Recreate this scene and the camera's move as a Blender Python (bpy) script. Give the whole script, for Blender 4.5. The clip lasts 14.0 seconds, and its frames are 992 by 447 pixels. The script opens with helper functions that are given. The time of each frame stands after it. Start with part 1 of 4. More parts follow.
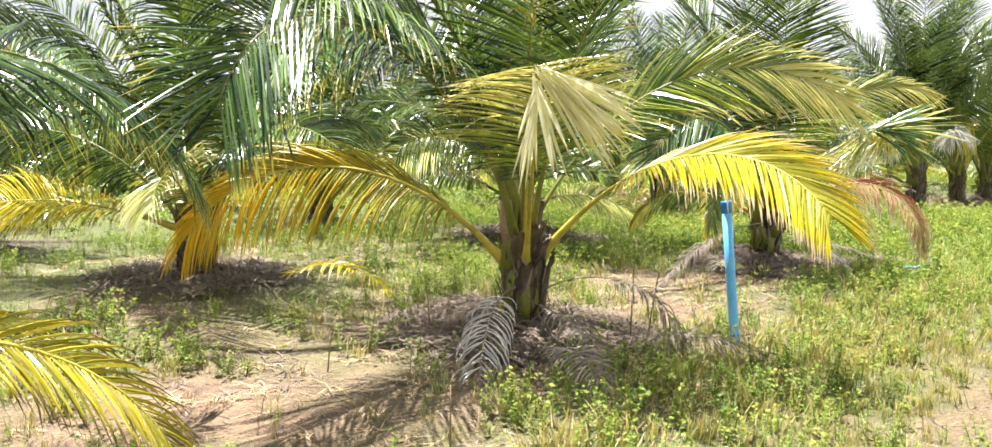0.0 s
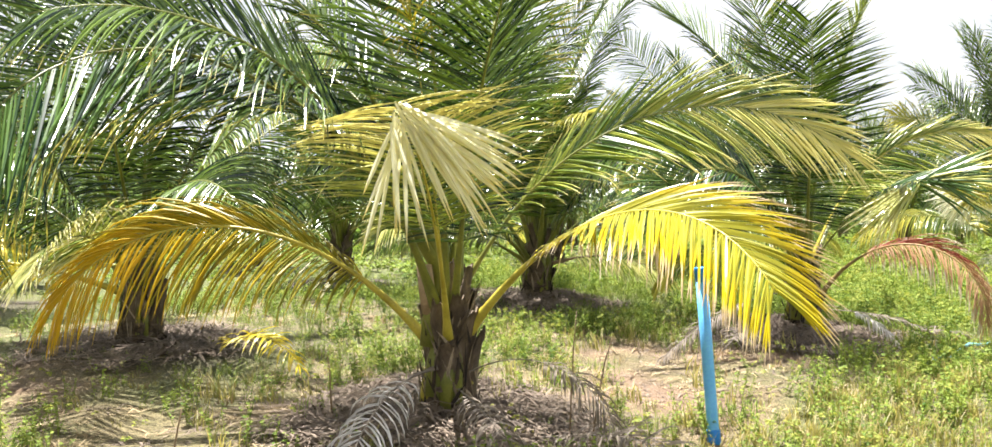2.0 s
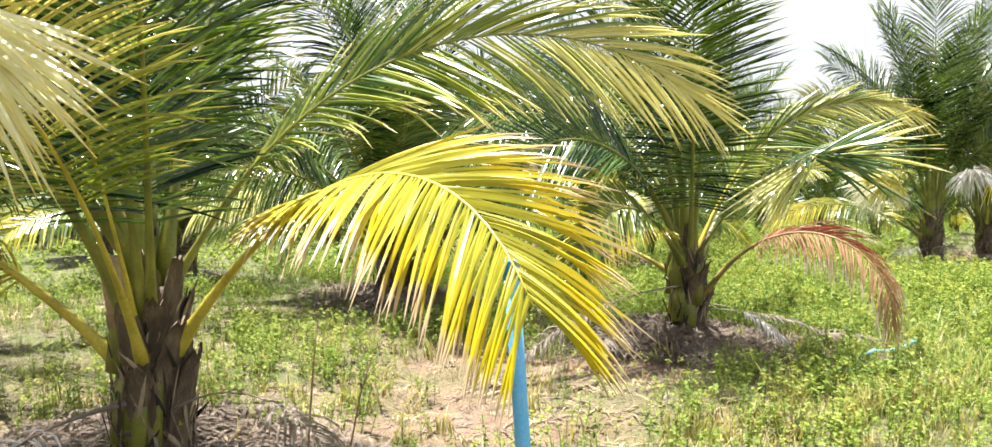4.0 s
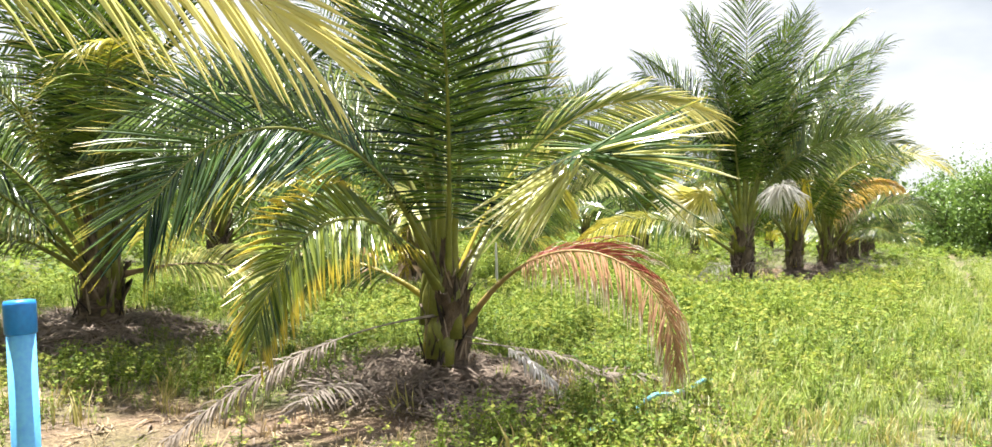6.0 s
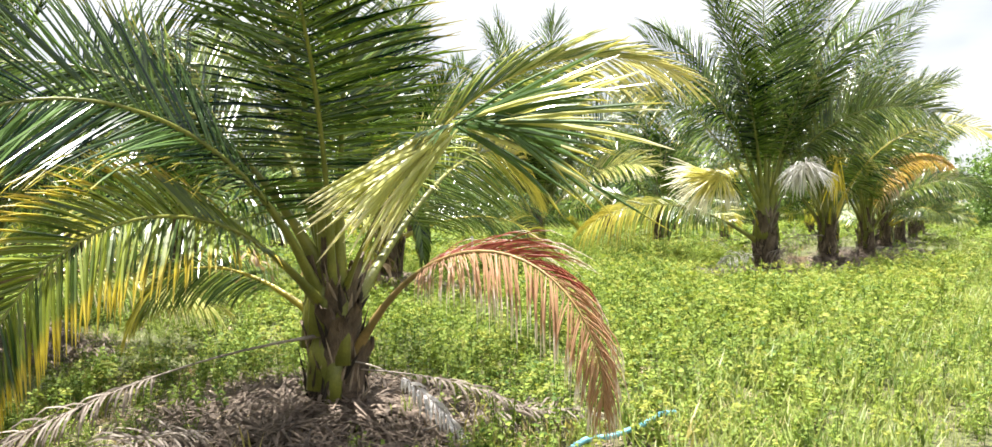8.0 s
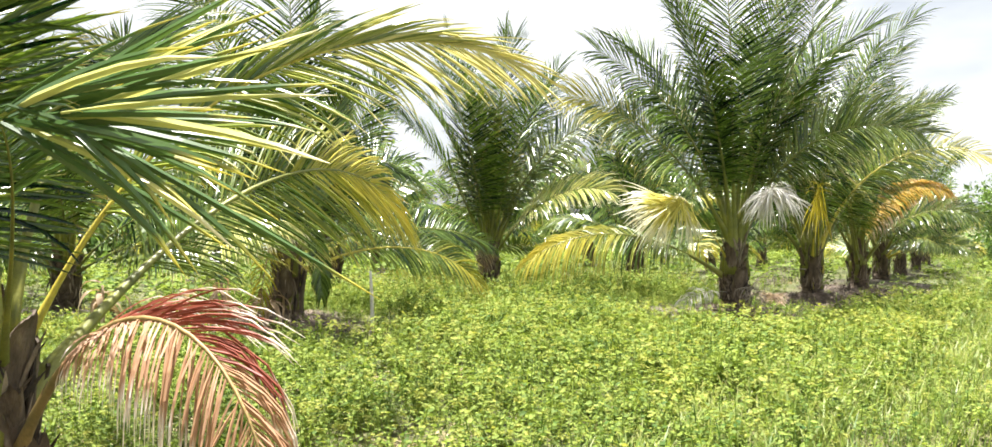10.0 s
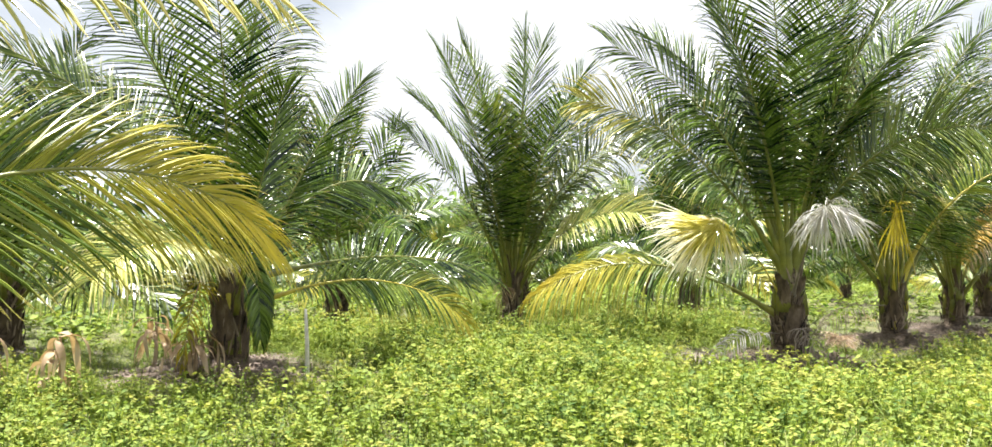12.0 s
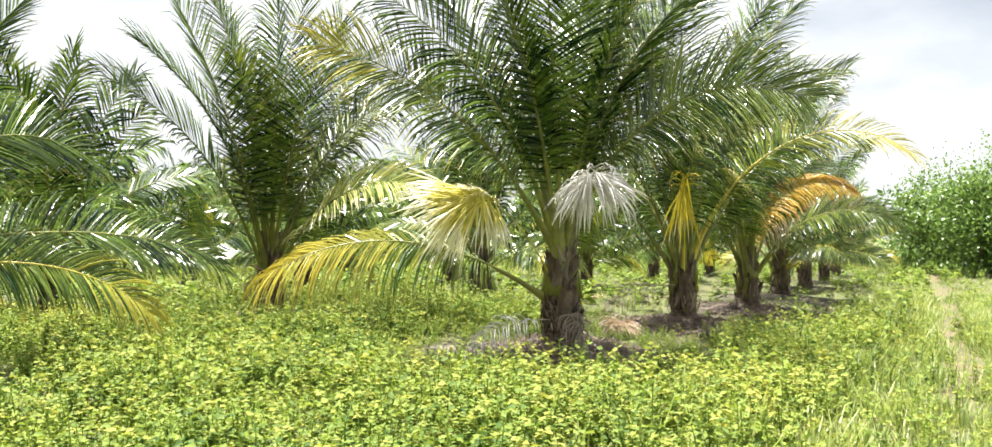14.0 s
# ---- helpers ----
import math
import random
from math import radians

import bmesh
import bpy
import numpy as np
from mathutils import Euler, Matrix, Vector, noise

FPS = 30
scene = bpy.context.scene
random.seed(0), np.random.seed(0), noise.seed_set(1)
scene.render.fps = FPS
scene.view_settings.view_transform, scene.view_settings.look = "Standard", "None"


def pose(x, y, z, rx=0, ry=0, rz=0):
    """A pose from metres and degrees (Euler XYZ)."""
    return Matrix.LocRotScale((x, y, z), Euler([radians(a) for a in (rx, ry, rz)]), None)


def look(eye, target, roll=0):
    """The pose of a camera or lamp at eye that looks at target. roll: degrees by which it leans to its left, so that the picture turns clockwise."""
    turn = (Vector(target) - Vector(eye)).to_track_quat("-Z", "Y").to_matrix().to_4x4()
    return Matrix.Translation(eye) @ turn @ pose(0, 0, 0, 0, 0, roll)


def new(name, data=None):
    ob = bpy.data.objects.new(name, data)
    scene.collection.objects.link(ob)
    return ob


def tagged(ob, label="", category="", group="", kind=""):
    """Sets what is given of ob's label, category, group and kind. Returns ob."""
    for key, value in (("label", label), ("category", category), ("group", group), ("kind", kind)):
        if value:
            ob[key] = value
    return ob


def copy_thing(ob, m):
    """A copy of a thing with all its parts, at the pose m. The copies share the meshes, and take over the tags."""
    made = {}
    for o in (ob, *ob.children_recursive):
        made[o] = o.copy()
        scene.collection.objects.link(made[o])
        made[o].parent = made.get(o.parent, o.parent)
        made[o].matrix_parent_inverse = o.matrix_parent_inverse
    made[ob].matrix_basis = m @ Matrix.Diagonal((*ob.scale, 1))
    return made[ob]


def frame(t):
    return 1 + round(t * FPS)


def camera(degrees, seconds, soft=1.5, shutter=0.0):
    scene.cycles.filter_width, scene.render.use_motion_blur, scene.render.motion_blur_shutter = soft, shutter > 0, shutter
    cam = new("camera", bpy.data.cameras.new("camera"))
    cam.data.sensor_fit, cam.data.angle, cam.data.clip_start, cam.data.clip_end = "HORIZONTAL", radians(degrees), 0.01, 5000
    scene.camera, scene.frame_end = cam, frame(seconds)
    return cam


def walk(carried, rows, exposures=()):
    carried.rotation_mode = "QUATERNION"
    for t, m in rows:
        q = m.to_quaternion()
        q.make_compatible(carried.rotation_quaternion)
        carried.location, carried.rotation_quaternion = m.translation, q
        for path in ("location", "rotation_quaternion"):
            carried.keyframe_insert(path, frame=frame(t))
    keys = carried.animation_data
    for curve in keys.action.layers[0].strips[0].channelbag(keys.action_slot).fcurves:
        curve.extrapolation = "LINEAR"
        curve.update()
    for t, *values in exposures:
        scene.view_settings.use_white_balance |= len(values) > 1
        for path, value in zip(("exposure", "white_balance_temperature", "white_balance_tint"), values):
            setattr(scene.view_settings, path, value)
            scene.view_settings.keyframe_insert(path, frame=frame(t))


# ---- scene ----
PATH = [
    (0, (-2.13, -3.626, 1.664), (-2.29, -1.639, 1.5), 0.2),
    (0.5, (-1.79, -3.301, 1.609), (-1.95, -1.309, 1.518), 0.1),
    (1, (-1.524, -2.937, 1.608), (-1.722, -0.947, 1.579), 0.1),
    (1.5, (-1.223, -2.583, 1.652), (-1.525, -0.606, 1.617), -0.5),
    (2, (-0.836, -2.254, 1.661), (-1.235, -0.295, 1.63), -0.0),
    (2.5, (-0.608, -1.743, 1.626), (-0.991, 0.219, 1.585), 0.4),
    (5, (0.322, 0.713, 1.536), (0.265, 2.712, 1.483), 0.1),
    (5.5, (0.56, 1.194, 1.528), (0.621, 3.193, 1.48), 0.5),
    (6, (0.868, 1.652, 1.537), (0.969, 3.649, 1.518), 1.1),
    (6.5, (1.149, 2.006, 1.535), (1.254, 4.003, 1.516), 1.0),
    (7, (1.443, 2.314, 1.563), (1.549, 4.311, 1.532), 0.1),
    (7.5, (1.785, 2.737, 1.592), (1.827, 4.736, 1.555), -0.4),
    (8, (1.985, 3.26, 1.557), (1.979, 5.26, 1.511), -0.3),
    (8.5, (2.323, 3.652, 1.57), (2.319, 5.652, 1.518), -0.2),
    (9, (2.672, 4.014, 1.609), (2.697, 6.013, 1.559), -0.3),
    (11.5, (4.333, 6.915, 1.649), (4.118, 8.901, 1.753), 0.5),
    (12, (4.604, 7.374, 1.596), (4.361, 9.357, 1.679), 0.0),
    (12.5, (4.904, 7.854, 1.618), (4.699, 9.842, 1.69), -0.1),
    (13, (5.221, 8.326, 1.615), (5.127, 10.323, 1.68), -0.3),
    (13.5, (5.519, 8.947, 1.601), (5.609, 10.945, 1.655), -0.2),
    (14, (5.844, 9.397, 1.558), (5.961, 11.394, 1.593), -0.1),
]
cam = camera(60.0, 14.0)
walk(cam, [(t, look(eye, target, roll)) for t, eye, target, roll in PATH])

# ---- world, sun, exposure ----
SUN_ELEVATION, SUN_AZIMUTH = radians(76), radians(128)      # azimuth from +x towards +y
world = bpy.data.worlds.new("sky")
scene.world = world
world.use_nodes = True
wn, wl = world.node_tree.nodes, world.node_tree.links
wn.clear()
sky = wn.new("ShaderNodeTexSky")
sky.sky_type, sky.sun_disc = "NISHITA", False
sky.sun_elevation, sky.sun_rotation = SUN_ELEVATION, math.pi / 2 - SUN_AZIMUTH
sky.air_density, sky.dust_density, sky.ozone_density = 1.0, 2.5, 1.0
sky_strength = wn.new("ShaderNodeBackground")
sky_strength.inputs["Strength"].default_value = 0.0275
# thin bright cloud veil over the blue
coord = wn.new("ShaderNodeTexCoord")
stretch = wn.new("ShaderNodeMapping")
stretch.inputs["Scale"].default_value = (1.0, 1.0, 2.6)
veil = wn.new("ShaderNodeTexNoise")
veil.inputs["Scale"].default_value, veil.inputs["Detail"].default_value = 2.2, 6.0
ramp = wn.new("ShaderNodeValToRGB")
ramp.color_ramp.elements[0].position, ramp.color_ramp.elements[0].color = 0.36, (0.45, 0.45, 0.45, 1)
ramp.color_ramp.elements[1].position, ramp.color_ramp.elements[1].color = 0.56, (1, 1, 1, 1)
cloud_mix = wn.new("ShaderNodeMixRGB")
cloud_mix.inputs["Color2"].default_value = (10.6, 10.9, 11.2, 1)
out = wn.new("ShaderNodeOutputWorld")
wl.new(coord.outputs["Generated"], stretch.inputs["Vector"])
wl.new(stretch.outputs[0], veil.inputs["Vector"])
wl.new(veil.outputs["Fac"], ramp.inputs["Fac"])
wl.new(ramp.outputs["Color"], cloud_mix.inputs["Fac"])
wl.new(sky.outputs["Color"], cloud_mix.inputs["Color1"])
wl.new(cloud_mix.outputs["Color"], sky_strength.inputs["Color"])
wl.new(sky_strength.outputs[0], out.inputs["Surface"])

sun_data = bpy.data.lights.new("sun", "SUN")
sun_data.energy, sun_data.angle, sun_data.color = 5.0, radians(0.6), (1.0, 0.97, 0.91)
sun = new("sun", sun_data)
sun_from = Vector((math.cos(SUN_ELEVATION) * math.cos(SUN_AZIMUTH), math.cos(SUN_ELEVATION) * math.sin(SUN_AZIMUTH), math.sin(SUN_ELEVATION)))
sun.matrix_world = look(sun_from * 60, (0, 0, 0))
scene.view_settings.exposure = 2.02


# ---- materials ----
def nodes_of(name):
    m = bpy.data.materials.new(name)
    m.use_nodes = True
    t = m.node_tree
    t.nodes.clear()
    return m, t.nodes, t.links


def ramp_node(n, stops):
    r = n.new("ShaderNodeValToRGB")
    e = r.color_ramp.elements
    while len(e) < len(stops):
        e.new(0.5)
    for k, (at, col) in enumerate(stops):
        e[k].position, e[k].color = at, (*col, 1)
    return r


def mix_node(n, l, fac, a, b, blend="MIX"):
    m = n.new("ShaderNodeMixRGB")
    m.blend_type = blend
    for sock, v in zip(("Fac", "Color1", "Color2"), (fac, a, b)):
        if isinstance(v, (int, float)):
            m.inputs[sock].default_value = v if sock == "Fac" else (v, v, v, 1)
        elif isinstance(v, tuple):
            m.inputs[sock].default_value = (*v, 1)
        else:
            l.new(v, m.inputs[sock])
    return m.outputs[0]


def leaf_material(name, deep, light, tip, tip_from=0.8, through_leaf=0.4, rough=0.38, spread=0.5, frond_tip=None, frond_from=0.6, patch_scale=3.0, gloss=0.45, bias=-0.2, ends=None):
    """A blade: colour by leaflet, blotches along it, dried tip (UV x runs along the blade, y along the frond)."""
    m, n, l = nodes_of(name)
    geo, uv = n.new("ShaderNodeNewGeometry"), n.new("ShaderNodeUVMap")
    sep = n.new("ShaderNodeSeparateXYZ")
    l.new(uv.outputs[0], sep.inputs[0])
    tc = n.new("ShaderNodeTexCoord")
    noi = n.new("ShaderNodeTexNoise")
    noi.inputs["Scale"].default_value, noi.inputs["Detail"].default_value = patch_scale, 4.0
    l.new(tc.outputs["Object"], noi.inputs["Vector"])
    add = n.new("ShaderNodeMath")
    add.operation = "MULTIPLY_ADD"
    add.inputs[1].default_value = spread
    l.new(geo.outputs["Random Per Island"], add.inputs[0])
    sub = n.new("ShaderNodeMath")
    sub.operation = "MULTIPLY_ADD"
    sub.inputs[1].default_value, sub.inputs[2].default_value = 0.9, bias
    l.new(noi.outputs["Fac"], sub.inputs[0])
    l.new(sub.outputs[0], add.inputs[2])
    body = ramp_node(n, [(0.1, deep), (0.95, light)])
    l.new(add.outputs[0], body.inputs["Fac"])
    colour = body.outputs[0]
    if frond_tip:
        fr = ramp_node(n, [(frond_from - 0.25, (0, 0, 0)), (min(1, frond_from + 0.25), (1, 1, 1))])
        jit = n.new("ShaderNodeMath")
        jit.operation = "MULTIPLY_ADD"
        jit.inputs[1].default_value = 0.3
        l.new(geo.outputs["Random Per Island"], jit.inputs[0])
        l.new(sep.outputs["Y"], jit.inputs[2])
        l.new(jit.outputs[0], fr.inputs["Fac"])
        colour = mix_node(n, l, fr.outputs[0], colour, frond_tip)
    tipr = ramp_node(n, [(tip_from, (0, 0, 0)), (min(1.0, tip_from + 0.16), (1, 1, 1))])
    tj = n.new("ShaderNodeMath")
    tj.operation = "MULTIPLY_ADD"
    tj.inputs[1].default_value = 0.25
    l.new(noi.outputs["Fac"], tj.inputs[0])
    tj2 = n.new("ShaderNodeMath")
    tj2.operation = "ADD"
    tj2.inputs[1].default_value = -0.12
    l.new(sep.outputs["X"], tj.inputs[2])
    l.new(tj.outputs[0], tj2.inputs[0])
    l.new(tj2.outputs[0], tipr.inputs["Fac"])
    colour = mix_node(n, l, tipr.outputs[0], colour, tip)
    if ends:        # shrivelled last part of the blade, not alike on all
        er = ramp_node(n, [(0.86, (0, 0, 0)), (0.97, (1, 1, 1))])
        ej = n.new("ShaderNodeMath")
        ej.operation = "MULTIPLY_ADD"
        ej.inputs[1].default_value = 0.16
        l.new(geo.outputs["Random Per Island"], ej.inputs[0])
        l.new(sep.outputs["X"], ej.inputs[2])
        l.new(ej.outputs[0], er.inputs["Fac"])
        colour = mix_node(n, l, er.outputs[0], colour, ends)
    p = n.new("ShaderNodeBsdfPrincipled")
    l.new(colour, p.inputs["Base Color"])
    p.inputs["Roughness"].default_value = rough
    p.inputs["Specular IOR Level"].default_value = gloss
    tr = n.new("ShaderNodeBsdfTranslucent")
    l.new(mix_node(n, l, 1.0, colour, (1.0, 0.97, 0.7), "MULTIPLY"), tr.inputs["Color"])
    ms = n.new("ShaderNodeMixShader")
    ms.inputs[0].default_value = through_leaf
    o = n.new("ShaderNodeOutputMaterial")
    l.new(p.outputs[0], ms.inputs[1])
    l.new(tr.outputs[0], ms.inputs[2])
    l.new(ms.outputs[0], o.inputs["Surface"])
    return m


def solid_material(name, stops, scale=6.0, rough=0.8, bump=0.4, fine=60.0, stretch_z=1.0, by_island=0.0):
    """Colour from coarse noise, relief from fine noise."""
    m, n, l = nodes_of(name)
    tc, mp = n.new("ShaderNodeTexCoord"), n.new("ShaderNodeMapping")
    mp.inputs["Scale"].default_value = (1, 1, stretch_z)
    l.new(tc.outputs["Object"], mp.inputs["Vector"])
    a, b = n.new("ShaderNodeTexNoise"), n.new("ShaderNodeTexNoise")
    a.inputs["Scale"].default_value, a.inputs["Detail"].default_value = scale, 6.0
    b.inputs["Scale"].default_value, b.inputs["Detail"].default_value = fine, 4.0
    l.new(mp.outputs[0], a.inputs["Vector"])
    l.new(mp.outputs[0], b.inputs["Vector"])
    fac = a.outputs["Fac"]
    if by_island:
        geo = n.new("ShaderNodeNewGeometry")
        ma = n.new("ShaderNodeMath")
        ma.operation = "MULTIPLY_ADD"
        ma.inputs[1].default_value = by_island
        l.new(geo.outputs["Random Per Island"], ma.inputs[0])
        l.new(fac, ma.inputs[2])
        mb = n.new("ShaderNodeMath")
        mb.operation = "SUBTRACT"
        mb.inputs[1].default_value = by_island / 2
        l.new(ma.outputs[0], mb.inputs[0])
        fac = mb.outputs[0]
    r = ramp_node(n, stops)
    l.new(fac, r.inputs["Fac"])
    col = mix_node(n, l, 0.35, r.outputs[0], b.outputs["Fac"], "OVERLAY")
    p, bu, o = n.new("ShaderNodeBsdfPrincipled"), n.new("ShaderNodeBump"), n.new("ShaderNodeOutputMaterial")
    bu.inputs["Strength"].default_value, bu.inputs["Distance"].default_value = bump, 0.02
    l.new(b.outputs["Fac"], bu.inputs["Height"])
    l.new(col, p.inputs["Base Color"])
    l.new(bu.outputs[0], p.inputs["Normal"])
    p.inputs["Roughness"].default_value = rough
    l.new(p.outputs[0], o.inputs["Surface"])
    return m


EDGED = leaf_material("leaf_green_yellow_ends", (0.004, 0.024, 0.011), (0.112, 0.198, 0.046), (0.56, 0.48, 0.07), 0.78, 0.20, 0.25, spread=1.0, gloss=0.65, bias=-0.42)
CREAM = leaf_material("leaf_cream_yellow", (0.46, 0.42, 0.05), (0.80, 0.74, 0.26), (0.86, 0.82, 0.68), 0.45, 0.4, 0.4, spread=0.8)
GREEN = leaf_material("leaf_green", (0.006, 0.026, 0.007), (0.150, 0.228, 0.036), (0.48, 0.40, 0.10), 0.86, 0.23, 0.25, spread=1.05, gloss=0.6, bias=-0.42)
GOLDTIP = leaf_material("leaf_green_to_gold", (0.028, 0.075, 0.012), (0.20, 0.26, 0.04), (0.60, 0.50, 0.14), 0.85, 0.36, 0.34, spread=0.75, frond_tip=(0.56, 0.48, 0.08), frond_from=0.88)
OLIVE = leaf_material("leaf_yellow_green", (0.018, 0.050, 0.010), (0.19, 0.235, 0.042), (0.54, 0.48, 0.18), 0.82, 0.26, 0.28, spread=1.0, gloss=0.6, bias=-0.36)
LIME = leaf_material("leaf_pale_lime", (0.13, 0.20, 0.022), (0.78, 0.74, 0.28), (0.82, 0.76, 0.48), 0.74, 0.36, 0.26, spread=1.1, gloss=0.7, bias=-0.38)
# near-white body stands in for sun glare on the snapped frond tip
GLARETIP = leaf_material("leaf_glare_cream", (0.62, 0.60, 0.26), (0.90, 0.88, 0.72), (0.80, 0.66, 0.24), 0.80, 0.58, 0.3, spread=1.0, gloss=0.7)
YELLOW = leaf_material("leaf_yellow", (0.36, 0.29, 0.006), (0.66, 0.54, 0.03), (0.74, 0.66, 0.50), 0.80, 0.34, 0.40, spread=0.9)
GOLDEN = leaf_material("leaf_golden_dry_ends", (0.15, 0.16, 0.008), (0.44, 0.40, 0.022), (0.50, 0.40, 0.005), 0.40, 0.30, 0.40, spread=0.9, bias=-0.3, ends=(0.50, 0.38, 0.24))
ORANGE = leaf_material("leaf_orange", (0.16, 0.17, 0.014), (0.56, 0.44, 0.03), (0.52, 0.34, 0.05), 0.86, 0.45, 0.42, frond_tip=(0.66, 0.44, 0.014), frond_from=0.85)
PEACH = leaf_material("leaf_orange_pale", (0.40, 0.22, 0.03), (0.72, 0.50, 0.10), (0.74, 0.56, 0.42), 0.55, 0.36, 0.45, spread=0.9)
BROWNEDGE = leaf_material("leaf_yellow_browned", (0.17, 0.16, 0.012), (0.50, 0.42, 0.025), (0.11, 0.06, 0.03), 0.72, 0.38, 0.42, spread=0.8)
ARCH = leaf_material("leaf_lime_arching", (0.05, 0.11, 0.014), (0.34, 0.38, 0.055), (0.74, 0.66, 0.26), 0.80, 0.30, 0.26, spread=1.1, frond_tip=(0.66, 0.60, 0.22), frond_from=0.98, gloss=0.7, bias=-0.36)
HALFGOLD = leaf_material("leaf_gold_edged", (0.022, 0.055, 0.010), (0.21, 0.25, 0.030), (0.46, 0.36, 0.03), 0.58, 0.22, 0.30, spread=0.95, gloss=0.55, bias=-0.3)
FADING = leaf_material("leaf_half_yellow", (0.020, 0.060, 0.012), (0.18, 0.24, 0.035), (0.56, 0.48, 0.09), 0.80, 0.30, 0.32, spread=0.7, frond_tip=(0.42, 0.38, 0.05), frond_from=1.15)
REDDRY = leaf_material("leaf_red_brown", (0.10, 0.010, 0.008), (0.32, 0.075, 0.038), (0.82, 0.72, 0.64), 0.66, 0.30, 0.55, spread=0.9, frond_tip=(0.44, 0.25, 0.14), frond_from=1.15)
PALEDRY = leaf_material("leaf_bleached", (0.40, 0.37, 0.36), (0.76, 0.73, 0.73), (0.56, 0.50, 0.44), 0.85, 0.25, 0.6, spread=0.8)
GREYDRY = leaf_material("leaf_dead_grey", (0.13, 0.105, 0.085), (0.36, 0.30, 0.25), (0.30, 0.24, 0.18), 0.8, 0.2, 0.7)
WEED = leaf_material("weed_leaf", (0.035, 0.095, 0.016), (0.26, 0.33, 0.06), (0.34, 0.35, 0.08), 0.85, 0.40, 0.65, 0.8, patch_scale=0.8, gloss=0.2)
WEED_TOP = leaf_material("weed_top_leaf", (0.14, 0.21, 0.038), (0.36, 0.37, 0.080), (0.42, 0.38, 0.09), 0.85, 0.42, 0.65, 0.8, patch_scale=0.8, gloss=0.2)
GRASS = leaf_material("grass_blade", (0.09, 0.18, 0.035), (0.35, 0.41, 0.12), (0.48, 0.45, 0.2), 0.8, 0.42, 0.5, 0.8, patch_scale=0.8)
YGRASS = leaf_material("yellowing_grass_blade", (0.13, 0.155, 0.035), (0.42, 0.37, 0.13), (0.50, 0.40, 0.20), 0.72, 0.42, 0.5, 0.8, patch_scale=0.8)
DRYGRASS = leaf_material("dry_grass_blade", (0.22, 0.15, 0.08), (0.52, 0.40, 0.24), (0.5, 0.4, 0.25), 0.8, 0.25, 0.7, 0.8)
TANDRY = leaf_material("leaf_dry_tan", (0.17, 0.10, 0.05), (0.50, 0.37, 0.23), (0.60, 0.48, 0.36), 0.6, 0.3, 0.7, patch_scale=14)
HEAP = leaf_material("leaf_litter", (0.045, 0.032, 0.026), (0.22, 0.165, 0.125), (0.26, 0.20, 0.15), 0.85, 0.1, 0.8, 0.9)
TREELEAF = leaf_material("tree_leaf", (0.035, 0.085, 0.022), (0.18, 0.28, 0.065), (0.2, 0.26, 0.08), 0.95, 0.4, 0.35, spread=0.9)
RIB_GREEN = solid_material("rib_green", [(0.3, (0.10, 0.115, 0.02)), (0.7, (0.23, 0.23, 0.04))], 5, 0.4, 0.15)
RIB_YELLOW = solid_material("rib_yellow", [(0.3, (0.34, 0.28, 0.03)), (0.7, (0.56, 0.47, 0.07))], 5, 0.42, 0.15)
RIB_BROWN = solid_material("rib_brown", [(0.3, (0.13, 0.085, 0.05)), (0.7, (0.30, 0.20, 0.10))], 7, 0.7, 0.3)
RIB_TAWNY = solid_material("rib_tawny", [(0.3, (0.16, 0.12, 0.035)), (0.7, (0.34, 0.22, 0.075))], 5, 0.55, 0.2)
RIB_GREY = solid_material("rib_grey", [(0.3, (0.14, 0.115, 0.095)), (0.7, (0.32, 0.27, 0.22))], 7, 0.8, 0.4)
BARK = solid_material("palm_bole", [(0.25, (0.028, 0.019, 0.014)), (0.5, (0.11, 0.078, 0.055)), (0.75, (0.25, 0.185, 0.135))], 9, 0.9, 1.0, 45, 3.0)
SHEATH = solid_material("leaf_sheath", [(0.3, (0.055, 0.038, 0.026)), (0.6, (0.15, 0.108, 0.072)), (0.8, (0.32, 0.25, 0.18))], 12, 0.85, 0.9, 80, 0.4)
FIBRE = solid_material("sheath_fibre", [(0.2, (0.022, 0.015, 0.011)), (0.5, (0.10, 0.07, 0.045)), (0.85, (0.36, 0.28, 0.20))], 8, 0.85, 0.6, 90, 0.4, by_island=0.9)
CUT = solid_material("cut_wood", [(0.3, (0.30, 0.20, 0.12)), (0.7, (0.46, 0.34, 0.23))], 10, 0.85, 0.5)
PALESTICK = solid_material("bleached_wood", [(0.3, (0.45, 0.42, 0.38)), (0.7, (0.66, 0.63, 0.58))], 9, 0.8, 0.4)
TREEBARK = solid_material("tree_bark", [(0.3, (0.07, 0.05, 0.035)), (0.7, (0.18, 0.13, 0.09))], 8, 0.9, 0.8)
PIPE = solid_material("blue_pvc", [(0.25, (0.12, 0.44, 0.88)), (0.75, (0.16, 0.50, 0.92))], 3, 0.4, 0.05)
PIPE_DARK = solid_material("blue_pvc_joint", [(0.25, (0.012, 0.19, 0.62)), (0.75, (0.018, 0.23, 0.68))], 4, 0.4, 0.05)
HOSE = solid_material("pale_blue_hose", [(0.25, (0.10, 0.36, 0.50)), (0.75, (0.25, 0.50, 0.60))], 5, 0.5, 0.1)


